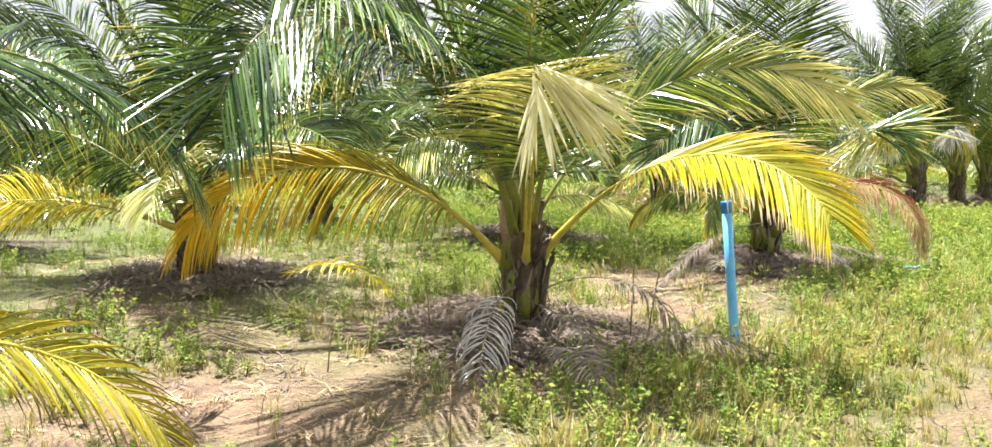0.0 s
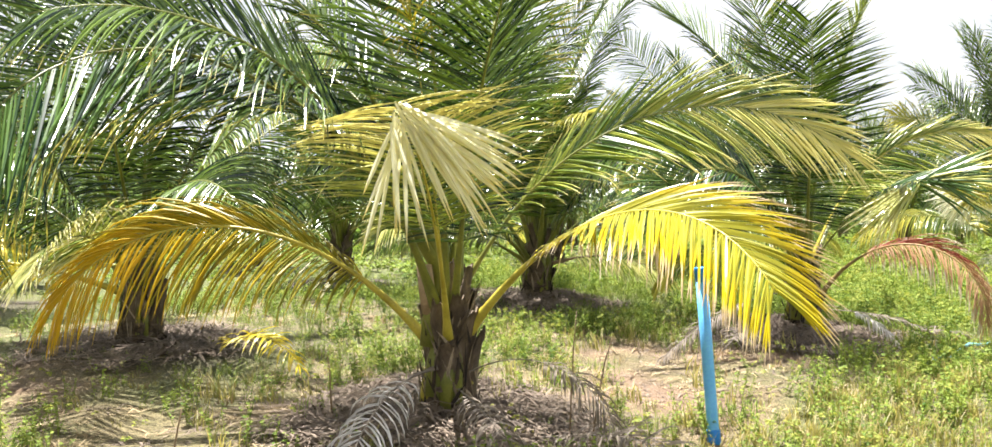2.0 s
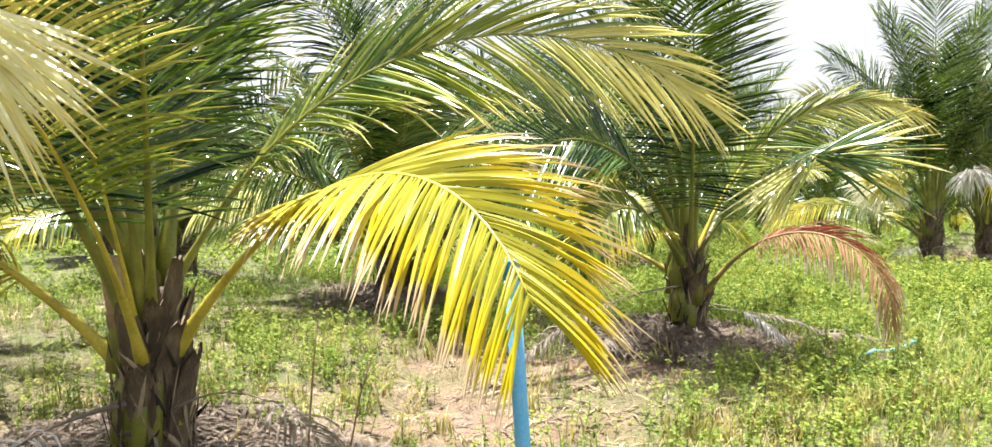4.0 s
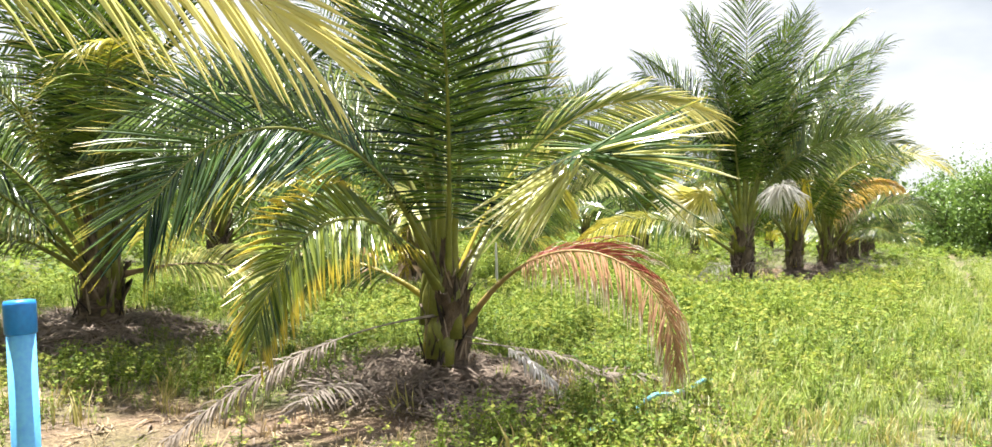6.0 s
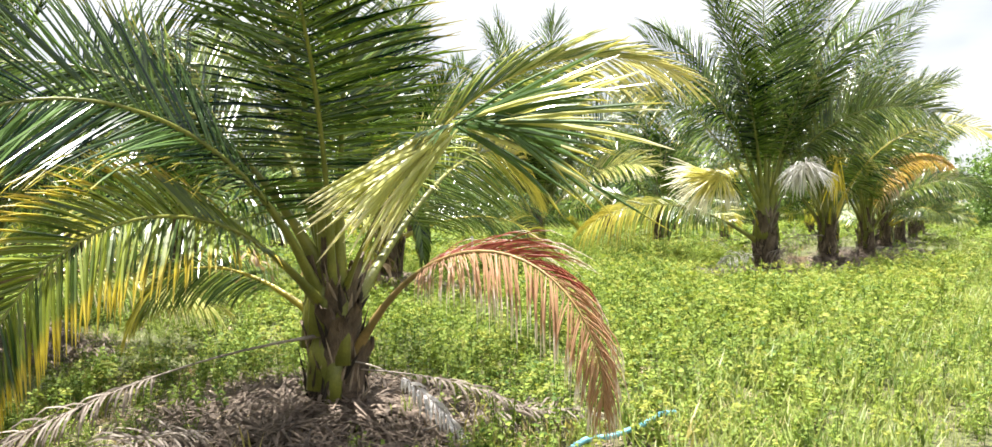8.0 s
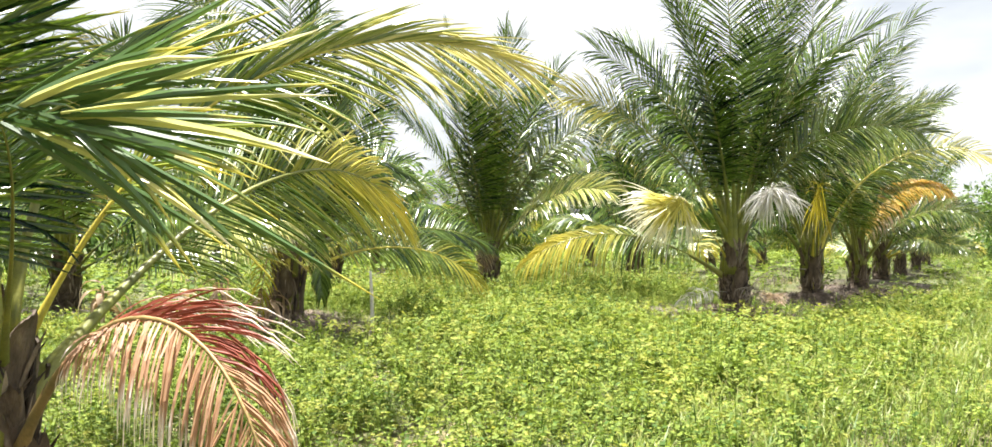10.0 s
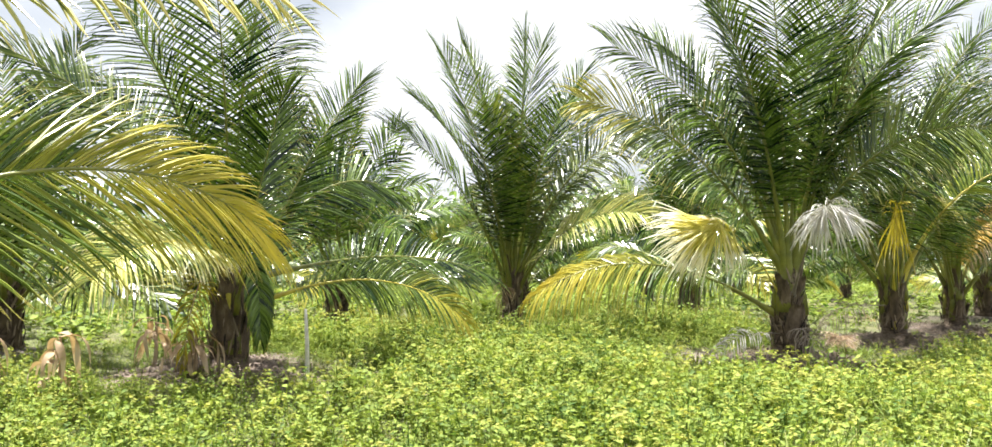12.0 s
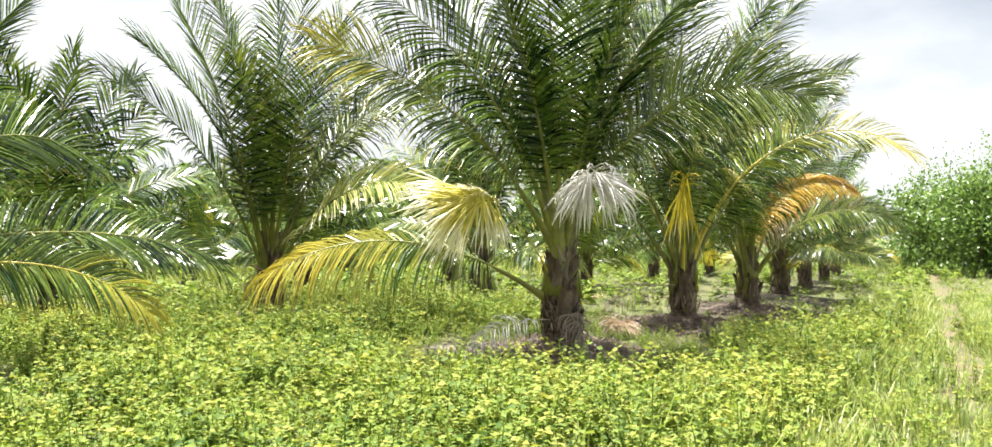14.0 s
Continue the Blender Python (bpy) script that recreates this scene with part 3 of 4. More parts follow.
def crown(parent, g, count, length=3.4, lo_e=48, hi_e=87, skip=(), pairs=40, k=3, fold=True, width=0.04, sides=7, rings=26, open_to=0.98, blade=0.75, foot=0.0, phase=None, yellow=0.06, z_in=0.95, z_out=0.55):
    """Ordinary fronds from the upright spear outwards, at the golden angle; skip leaves free stretches of azimuth."""
    phase = g.random() * 360 if phase is None else phase
    for i in range(count):
        f = (i + 0.5) / count
        az = (phase + 137.5 * i + g.normal(0, 9)) % 360
        if f > 0.35 and any(a0 <= az <= a1 for a0, a1 in skip):
            continue
        e0 = hi_e - (hi_e - lo_e) * f ** 1.25 + g.normal(0, 4)
        droop = 22 + 62 * f + g.normal(0, 10)
        ln = length * (1.12 - 0.22 * f) * g.normal(1, 0.05)
        pick = g.random()
        leaf, rib = GREEN, RIB_GREEN
        if f > 0.5 and pick < yellow * 2:
            leaf = FADING
        elif f > 0.3 and pick < 0.22:
            leaf = OLIVE
        frond(parent, az, e0, ln, droop, g.normal(0, 12), z_in + (z_out - z_in) * f, leaf, rib, twist=g.uniform(15, 70), hang=0.38 + 0.2 * f,
              vee=0.16 - 0.06 * f, pairs=pairs, k=k, fold=fold, width=width, sides=sides, rings=rings, open_to=open_to, blade=blade, foot=foot)


# ---- ground ----
def build_ground():
    def axis(c, half, fine):
        t = np.linspace(-1, 1, 2 * half + 1)
        return c + fine * half * (t + 0.0) + np.sign(t) * (np.abs(t) ** 7) * 1500
    xs, ys = axis(2.0, 100, 0.21), axis(13.0, 120, 0.24)
    X, Y = np.meshgrid(xs, ys, indexing="ij")
    Z = ground_z(X, Y)
    v = np.stack([X, Y, Z], -1).reshape(-1, 3)
    ny = len(ys)
    i, j = np.meshgrid(np.arange(len(xs) - 1), np.arange(ny - 1), indexing="ij")
    a = (i * ny + j).ravel()
    lo = np.stack([a, a + ny, a + ny + 1, a + 1], -1).reshape(-1)
    me = link_mesh("ground", v, np.full(len(lo) // 4, 4), lo, ground_material())
    r, q = plan(X, Y)
    green = np.clip((r - 1.5) / 5, 0, 1) * 0.8 + 0.15
    green = np.where((q < -1.5) | (q > 1.3), np.maximum(green, 0.65), green)
    green = np.where((q > 5) | (q < -7), 1.0, green)
    green = green * (1 - 0.9 * bare_soil(X, Y))
    litter = 0.95 * clearing(X, Y, 1.1)
    track = np.exp(-((q - track_q(r)) / 0.16) ** 4) * np.interp(r, (-7, 4, 9, 15, 20), (0.3, 0.3, 0.1, 0.1, 0.9)) * (0.7 + 0.3 * np.sin(r * 1.3 + 0.4))
    at = me.attributes.new("cover", "FLOAT_VECTOR", "POINT")
    at.data.foreach_set("vector", np.stack([green, litter, np.clip(track, 0, 1)], -1).astype(np.float32).ravel())
    tagged(new("ground", me), "sandy field soil with bare track, straw and low weeds", "ground", kind="structure")


build_ground()


# ---- the two palms that the camera passes ----
def first_palm():
    t = palm_base(*FRONT_ROW[0], "young coconut palm with yellowing lower fronds beside blue pipe")
    bole(t, 0.95, 0.185, 0.13, 3, 16)
    near = dict(pairs=104, k=5, width=0.027, foot=0.5)
    frond(t, 340, 50, 3.22, 101, -36, 0.51, GOLDEN, RIB_YELLOW, twist=22, hang=0.3, vee=0.03, blade=0.79, width=0.029, single=True, label="bright yellow frond with dried pale tips", tip_angle=34, open_to=0.92, open_up=0.75, ragged=0.025, bare=0.36, pairs=112, k=6, foot=0.3)
    frond(t, 4.45, 60.04, 3.45, 103.51, -1.37, 0.9, ARCH, RIB_GREEN, twist=62, hang=0.22, vee=0.08, label="yellow-green arching frond", open_to=0.8, open_up=0.42, tip_angle=18, blade=0.75, stalk=0.05, **{**near, "pairs": 92, "width": 0.03, "foot": 0})
    frond(t, 279, 57, 2.5, 36, -7, 0.45, ARCH, RIB_YELLOW, twist=10, hang=0.3, vee=0.1, burst=((50, -12, -62, 0.64, 0.14, 0.03), (16, -66, -112, 0.62, 0.1, 0.08)), burst_leaf=GLARETIP, blade=1.05, width=0.025, single=True, label="broken frond folded over, pale yellow tip", bare=0.48, pairs=50, tip_angle=75, open_to=1.2, k=5)
    frond(t, 275, 66, 2.75, 22, 0, 0.5, BROWNEDGE, RIB_YELLOW, twist=10, hang=0.9, vee=0.1, bare=0.84, pairs=12, blade=0.5, width=0.02, k=5, ragged=0.3, stalk=0.04, label="twisted orange remains of a frond tip")
    frond(t, 216, 57, 4.15, 120, 49, 1.07, EDGED, RIB_GREEN, twist=56, hang=0.08, vee=0.14, blade=1.08, open_to=0.78, open_up=0.95, pairs=112, k=5, width=0.029, foot=0.36)
    frond(t, 201, 49, 3.36, 109, -9, 0.43, ORANGE, RIB_YELLOW, twist=60, hang=0.6, vee=0.05, open_up=0.42, blade=0.8, label="orange-yellow drooping old frond", **near)
    frond(t, 296, 70, 3.2, 48, 0, 0.59, GREEN, RIB_GREEN, twist=30, hang=0.2, vee=0.12, **near)
    frond(t, 273, 80, 3.7, 55, 11, 0.55, GREEN, RIB_GREEN, twist=5, hang=0.2, vee=0.12, open_to=1.15, **near)
    frond(t, 241, 66, 4.0, 93, 7, 0.63, GREEN, RIB_GREEN, twist=45, hang=0.25, vee=0.2, **near)
    frond(t, 222, 74, 3.9, 80, 0, 1.00, GREEN, RIB_GREEN, twist=40, hang=0.25, vee=0.2, **near)
    frond(t, 75, 80, 3.5, 45, 0, 1.05, GREEN, RIB_GREEN, twist=20, hang=0.3, **near)
    frond(t, 120, 66, 3.4, 88, 0, 1.00, GREEN, RIB_GREEN, twist=20, hang=0.3, **near)
    frond(t, 155, 70, 3.2, 75, 0, 0.95, GREEN, RIB_GREEN, twist=20, hang=0.35, **near)
    frond(t, 160, 80, 3.9, 50, 0, 1.05, GREEN, RIB_GREEN, twist=20, hang=0.2, **near)
    v, fn, lo = tube([(-0.13, -0.10, 0.75), (-0.15, -0.13, 0.95), (-0.165, -0.15, 1.12)], (0.075, 0.07, 0.066), 12, (0.6, 0.6, 0.6))
    child("cut_stub", link_mesh("cut_stub", v, fn, lo, CUT), t, "pale tan cut frond stub")
    # withered fronds hanging to the mound
    dead = dict(twist=10, hang=0.85, vee=0.0, blade=0.42, k=4, width=0.022, stalk=0.03, ragged=0.2)
    frond(t, 254.96, 2.52, 2.6, 96.99, 23.77, 0.35, PALEDRY, RIB_GREY, pairs=44, label="withered pale grey frond", **dead)
    frond(t, 330, 28, 1.7, 105, 10, 0.25, GREYDRY, RIB_GREY, pairs=30, label="withered grey frond arching to the ground", bare=0.5, **dead)
    frond(t, 300, 0, 1.5, 40, 10, 0.2, GREYDRY, RIB_GREY, pairs=30, label="withered grey frond", **dead)
    return t


def second_palm():
    t = palm_base(*FRONT_ROW[1], "young coconut palm with one dried red frond")
    bole(t, 0.86, 0.172, 0.125, 5, 16)
    near = dict(pairs=104, k=5, width=0.027, foot=0.5)
    frond(t, 307, 50, 2.15, 51, -13, 0.76, EDGED, RIB_GREEN, stalk=0.05, twist=20, hang=0.3, vee=0.1, burst=((44, -158, -120, 0.72, 0.12, 0.05), (30, -34, 36, 0.75, 0.12, 0.10, EDGED), (8, -20, 30, 0.8, 0.1, 0.1)), burst_leaf=LIME, fan_az=280, blade=0.8, width=0.026, single=True, label="broken frond folded over, pale lime tip", bare=0.6, pairs=34, tip_angle=50, k=5)
    frond(t, 157.07, 32.7, 2.28, 96.73, -7.77, 0.54, FADING, RIB_YELLOW, twist=50, hang=0.5, vee=0.05, blade=0.6, label="yellowing low frond", open_up=0.5, **near)
    frond(t, 28, 66, 3.45, 91, -19, 0.81, ARCH, RIB_YELLOW, twist=60, hang=0.3, blade=0.68, stalk=0.05, vee=0.1, label="pale yellow-green arching frond", tip_angle=20, open_to=0.85, open_up=0.22, **{**near, "pairs": 88, "width": 0.03, "foot": 0})
    frond(t, 329, 59, 2.92, 158, -12, 0.22, REDDRY, RIB_TAWNY, twist=38, hang=0.9, stiff=0.5, vee=0.0, blade=0.58, width=0.016, under=0.55, single=True, label="dried red-brown frond with straw tips", loss=0.14, ragged=0.12, bare=0.34, pairs=138, open_to=0.85, open_up=0.6, k=5)
    frond(t, 238.78, 43.89, 2.99, 120.17, 7.17, 0.64, HALFGOLD, RIB_GREEN, twist=62, hang=0.3, vee=0.12, blade=0.62, open_up=0.8, open_to=0.85, label="half-yellow drooping frond", **near)
    frond(t, 230, 64, 3.68, 137, -6, 0.62, EDGED, RIB_GREEN, twist=66, hang=0.12, vee=0.08, open_to=0.72, open_up=0.85, **near)
    frond(t, 270, 81, 3.67, 57, -11, 0.50, GREEN, RIB_GREEN, twist=5, hang=0.15, vee=0.1, open_to=1.2, **{**near, "pairs": 112, "width": 0.032})
    frond(t, 291, 84, 3.4, 42, 0, 0.8, OLIVE, RIB_GREEN, twist=40, hang=0.25, vee=0.15, blade=0.62, **near)
    frond(t, 61, 44, 4.35, 77, 13, 0.57, GOLDTIP, RIB_GREEN, twist=64, hang=0.34, vee=0.1, blade=0.74, open_to=0.9, open_up=0.55, **{**near, "pairs": 145, "width": 0.023})
    frond(t, 195, 62, 3.4, 105, 0, 0.90, GREEN, RIB_GREEN, twist=45, hang=0.3, **near)
    frond(t, 235, 82, 3.8, 50, 0, 1.00, GREEN, RIB_GREEN, twist=15, hang=0.2, **near)
    frond(t, 95, 66, 3.4, 88, 0, 1.00, GREEN, RIB_GREEN, twist=20, hang=0.3, **near)
    frond(t, 140, 64, 3.5, 92, 0, 0.95, OLIVE, RIB_GREEN, twist=30, hang=0.3, **near)
    frond(t, 170, 80, 3.7, 50, 0, 1.05, GREEN, RIB_GREEN, twist=20, hang=0.2, **near)
    dead = dict(twist=10, hang=0.9, vee=0.0, k=4, width=0.022, stalk=0.03, ragged=0.2)
    frond(t, 235.7, 0.5, 3.15, 41, -12.6, 0.50, GREYDRY, RIB_GREY, blade=0.27, pairs=64, bare=0.42, open_to=0.6, label="withered grey frond lying to the ground", **dead)
    frond(t, 313.86, 2.29, 1.47, 66.74, 14.63, 0.32, PALEDRY, RIB_GREY, blade=0.27, pairs=44, bare=0.42, open_to=0.6, label="withered grey frond", **dead)
    frond(t, 335, 2, 1.6, 30, 8, 0.25, GREYDRY, RIB_GREY, blade=0.27, open_to=0.6, pairs=30, bare=0.35, label="withered grey frond", **dead)
    return t


def third_palm():
    t = palm_base(*FRONT_ROW[2], "tall young coconut palm with bleached broken frond")
    bole(t, 1.25, 0.225, 0.165, 7, 15)
    mid = dict(pairs=110, k=4, width=0.033, open_to=1.0, blade=0.86, foot=0.52)
    frond(t, 192, 33, 3.93, 71, -1, 0.51, GOLDTIP, RIB_GREEN, twist=35, hang=0.8, stiff=1.0, vee=0.0, label="low yellowing frond", **mid)
    frond(t, 204, 70, 4.3, 53, -6, 1.25, GREEN, RIB_GREEN, twist=70, hang=0.4, **mid)
    frond(t, 197, 59, 4.07, 52, -4, 1.2, FADING, RIB_GREEN, twist=70, hang=0.4, **mid)
    frond(t, 288, 91, 4.9, 43, 5, 0.8, GREEN, RIB_GREEN, twist=8, hang=0.35, vee=0.1, **mid)
    frond(t, 325, 68, 3.92, 99, 5, 1.2, OLIVE, RIB_GREEN, twist=70, hang=0.35, label="olive arching frond with yellowing end", **mid)
    frond(t, 209, 60, 1.75, 36, 0, 0.7, CREAM, RIB_YELLOW, twist=5, hang=0.5, vee=0.1, burst=((110, -212, -100, 0.9, 0.36, 0.10), (36, -100, -45, 0.62, 0.5, 0.18)), fan_az=245, bare=0.8, label="pale yellow frond drooping forward", pairs=26, k=4, width=0.022)
    frond(t, 272, 45, 2.45, 28, 0, 0.75, PALEDRY, RIB_GREY, twist=5, hang=0.8, vee=0.05, burst=((70, -178, -70, 0.46, 0.66, 0.3), (50, -70, -5, 0.52, 0.6, 0.3)), fan_az=245, bare=0.8, label="bleached white broken frond", pairs=10, k=4, width=0.021)
    frond(t, 250, 84, 5.0, 30, 0, 1.15, GREEN, RIB_GREEN, twist=5, hang=0.35, vee=0.1, **mid)
    frond(t, 225, 80, 4.9, 40, 0, 1.15, GREEN, RIB_GREEN, twist=30, hang=0.4, vee=0.1, **mid)
    frond(t, 310, 80, 4.9, 48, 0, 1.15, GREEN, RIB_GREEN, twist=30, hang=0.4, vee=0.1, **mid)
    frond(t, 345, 80, 4.6, 52, 0, 1.1, GREEN, RIB_GREEN, twist=35, hang=0.25, **mid)
    for az, e0, dr in ((30, 78, 55), (60, 80, 45), (110, 72, 65), (150, 80, 50), (10, 86, 25), (205, 84, 35)):
        frond(t, az, e0, 4.7, dr, 0, 1.1, GREEN, RIB_GREEN, twist=20, hang=0.25, **mid)
    dead = dict(hang=0.8, vee=0, blade=0.45, pairs=26, k=3, width=0.024, stalk=0.035, ragged=0.25)
    frond(t, 270, 12, 1.7, 60, 5, 0.35, GREYDRY, RIB_GREY, label="withered grey frond", **dead)
    frond(t, 215, 8, 1.6, 50, 5, 0.3, PALEDRY, RIB_GREY, label="withered pale frond", **dead)
    return t


first_palm()
second_palm()
third_palm()


def row_palm(x, y, seed, label, count=15, length=3.9, height=1.1, old=(), mid=None, **kw):
    """A palm of the rows with ordinary fronds; old adds single named ones."""
    g = np.random.default_rng(seed)
    t = palm_base(x, y, label)
    bole(t, height, 0.205, 0.155, seed, 9)
    mid = mid or dict(pairs=98, k=4, width=0.032, open_to=1.0, blade=0.74, sides=6, rings=18, foot=0.42)
    crown(t, g, count, length, z_in=1.0 * height, z_out=0.5 * height, **mid, **kw)
    for az, e0, ln, dr, be, leaf, rib, extra in old:
        frond(t, az, e0, ln, dr, be, **{"z0": 0.4 * height + 0.1, "leaf": leaf, "rib": rib, **mid, **extra})
    return t


row_palm(*FRONT_ROW[3], 21, "coconut palm with hanging yellow frond", 17, 4.7, 1.15, phase=40, skip=((270, 350),),
         old=((255, 68, 2.6, 60, 0, YELLOW, RIB_YELLOW, dict(burst=((30, -112, -70, 0.85, 0.5, 0.3),), width=0.022, hang=0.8, twist=5, bare=0.8, pairs=8, label="hanging yellow frond")),
              (314, 84, 4.6, 82, 11, OLIVE, RIB_GREEN, dict(hang=0.3, twist=40)),
              (348.18, 67.59, 5, 112.27, 8.62, ARCH, RIB_YELLOW, dict(hang=0.35, twist=45, z0=0.87, blade=0.62)),
              (215, 4, 1.9, 40, 0, GREYDRY, RIB_GREY, dict(hang=0.8, vee=0, stalk=0.03, pairs=24, width=0.022, ragged=0.2, blade=0.5, label="withered grey frond")),))
row_palm(*FRONT_ROW[4], 22, "coconut palm with orange drooping frond", 16, 4.4, 1.1, phase=100, skip=((270, 350),),
         old=((344.8, 90.99, 3.35, 128.66, -1.71, PEACH, RIB_YELLOW, dict(hang=1.0, twist=55, open_up=0.4, z0=0.56, blade=1.0, label="orange-brown drooping frond")),
              (318, 60, 3.2, 92, 0, OLIVE, RIB_GREEN, dict(hang=0.5, twist=40)),))
row_palm(*FRONT_ROW[5], 23, "coconut palm in the front row", 15, 4.2, 1.1, phase=10,
         old=((310, 30, 2.6, 60, 0, OLIVE, RIB_YELLOW, dict(hang=0.5)), (280, 35, 2.8, 70, 0, OLIVE, RIB_YELLOW, dict(hang=0.5))))
row_palm(*BACK_ROW[0], 24, "young coconut palm with drooping yellow fronds", 16, 3.4, 0.85, phase=60,
         old=((198, 22, 3.0, 58, -3, YELLOW, RIB_YELLOW, dict(hang=0.5)), (285, 40, 2.6, 80, 0, LIME, RIB_GREEN, dict(hang=0.5))))
row_palm(*BACK_ROW[1], 25, "young coconut palm on a litter mound", 17, 3.7, 0.9, phase=200,
         old=((20, 15, 2.2, 60, 0, LIME, RIB_BROWN, dict(hang=0.6)), (200, 35, 2.6, 75, 0, OLIVE, RIB_GREEN, dict(hang=0.5)),
              (293, 71, 3.4, 56, -14, GREEN, RIB_GREEN, dict(hang=0.2, twist=10)), (225, 45, 3.0, 90, 0, LIME, RIB_GREEN, dict(hang=0.4))))
row_palm(*BACK_ROW[2], 26, "coconut palm with folded drooping fronds", 8, 4.3, 1.1, phase=180, yellow=0.0, lo_e=66, skip=((200, 360), (0, 80)),
         old=((51, 66, 3.6, 15, -3, GREEN, RIB_GREEN, dict(hang=0.25, twist=25)), (59, 65, 3.9, 104, 4, GREEN, RIB_GREEN, dict(hang=0.3, twist=50)),
              (45.8, 13.51, 3.96, 34.31, -0.04, GREEN, RIB_GREEN, dict(hang=0.5, twist=45, blade=0.72, z0=0.95)), (17.86, 23.71, 3.05, 73.87, 13.09, FADING, RIB_YELLOW, dict(hang=0.6, twist=50, blade=0.68, z0=0.6, label="yellow-brown drooping frond")),
              (325, 72, 2.9, 22, -14, GREEN, RIB_GREEN, dict(hang=0.2, twist=15)), (290, 80, 4.5, 26, -10, GREEN, RIB_GREEN, dict(hang=0.25, twist=10)),
              (245, 80, 4.4, 42, -10, GREEN, RIB_GREEN, dict(hang=0.25, twist=20)), (215, 72, 4.2, 60, 0, OLIVE, RIB_GREEN, dict(hang=0.3, twist=40)),
              (279, 24, 2.9, 62, -20, LIME, RIB_YELLOW, dict(hang=0.6, twist=30, z0=1.0)),
              (318, 62, 1.9, 40, 0, GREEN, RIB_GREEN, dict(kink=(0.42, 115), hang=0.9, twist=5, bare=0.5, blade=0.5, width=0.05, label="folded frond hanging from the crown")),
              (262, 45, 1.7, 40, 0, BROWNEDGE, RIB_BROWN, dict(kink=(0.35, 95), hang=0.9, twist=5, pairs=30, width=0.026, blade=0.5, ragged=0.2, label="withered hanging frond"))))
row_palm(*BACK_ROW[3], 27, "coconut palm with upright green crown", 7, 4.3, 1.15, phase=150, yellow=0.0, lo_e=66, skip=((190, 300),),
         mid=dict(pairs=96, k=4, width=0.034, open_to=1.02, blade=0.84, sides=6, rings=18, foot=0.3),
         old=((66, 90, 5.2, 24, -24, GREEN, RIB_GREEN, dict(hang=0.2, twist=10)), (267, 87, 3.8, 53, -10, OLIVE, RIB_GREEN, dict(hang=0.25, twist=5)),
              (234, 86, 5.0, 24, -24, GREEN, RIB_GREEN, dict(hang=0.2, twist=20)), (253, 69, 4.9, 24, -12, GREEN, RIB_GREEN, dict(hang=0.2, twist=25)),
              (221, 78, 4.4, 51, 1, GREEN, RIB_GREEN, dict(hang=0.3, twist=35)), (219, 68, 4.3, 58, 16, GREEN, RIB_GREEN, dict(hang=0.35, twist=45)),
              (46, 71, 5.0, 30, 20, GREEN, RIB_GREEN, dict(hang=0.25, twist=20)), (350, 71, 4.4, 62, 0, OLIVE, RIB_GREEN, dict(hang=0.35, twist=35)),
              (310, 78, 4.6, 45, 0, GREEN, RIB_GREEN, dict(hang=0.25, twist=15)), (330, 55, 3.4, 75, 0, LIME, RIB_GREEN, dict(hang=0.4)),
              (262, 30, 1.0, 110, 0, TANDRY, RIB_BROWN, dict(hang=0.9, pairs=16, width=0.03, blade=0.75, ragged=0.12, stalk=0.04, label="withered straw-coloured frond"))))
row_palm(*SIDE[0], 28, "young coconut palm with yellow low fronds", 12, 3.4, 0.85, phase=330, skip=((0, 90),),
         mid=dict(pairs=80, k=4, width=0.034),
         old=((80, 55, 3.65, 120, -25, EDGED, RIB_GREEN, dict(hang=0.7, twist=30, blade=0.95, z0=0.9, pairs=100, width=0.026)), (45, 16, 2.9, 105, 0, BROWNEDGE, RIB_YELLOW, dict(hang=0.45, twist=35, open_up=0.6, z0=0.63, pairs=95, width=0.024, blade=0.55, label="yellow frond with browned edges"))))

# copies of plainer palms for the far rows
FAR = dict(pairs=56, k=2, width=0.05, fold=False, sides=4, rings=12)
plain = []
for n, (x, y) in enumerate((THIRD_ROW[1], THIRD_ROW[2], THIRD_ROW[3], BACK_FAR[0])):
    plain.append(row_palm(x, y, 60 + n, "coconut palm in the back rows", 16, 3.3, 0.95, mid=FAR, phase=90 * n,
                          old=((240 + 20 * n, 30, 2.8, 70, 0, FADING, RIB_GREEN, dict(hang=0.5)), (330 + 20 * n, 30, 2.8, 75, 0, OLIVE, RIB_GREEN, dict(hang=0.5)),
                               (150 - 20 * n, 35, 2.9, 75, 0, GREEN, RIB_GREEN, dict(hang=0.5)))))
spots = [THIRD_ROW[0]] + THIRD_ROW[4:] + FOURTH_ROW + FIFTH_ROW + FRONT_FAR + BACK_FAR[1:] + [SIDE[1]]
for n, (x, y) in enumerate(spots):
    c = copy_thing(plain[n % 4], pose(x, y, float(ground_z(x, y)), 0, 0, 57 * n))
    f = 0.74 + 0.16 * ((n * 7) % 5) / 4
    c.scale = (f, f, f)


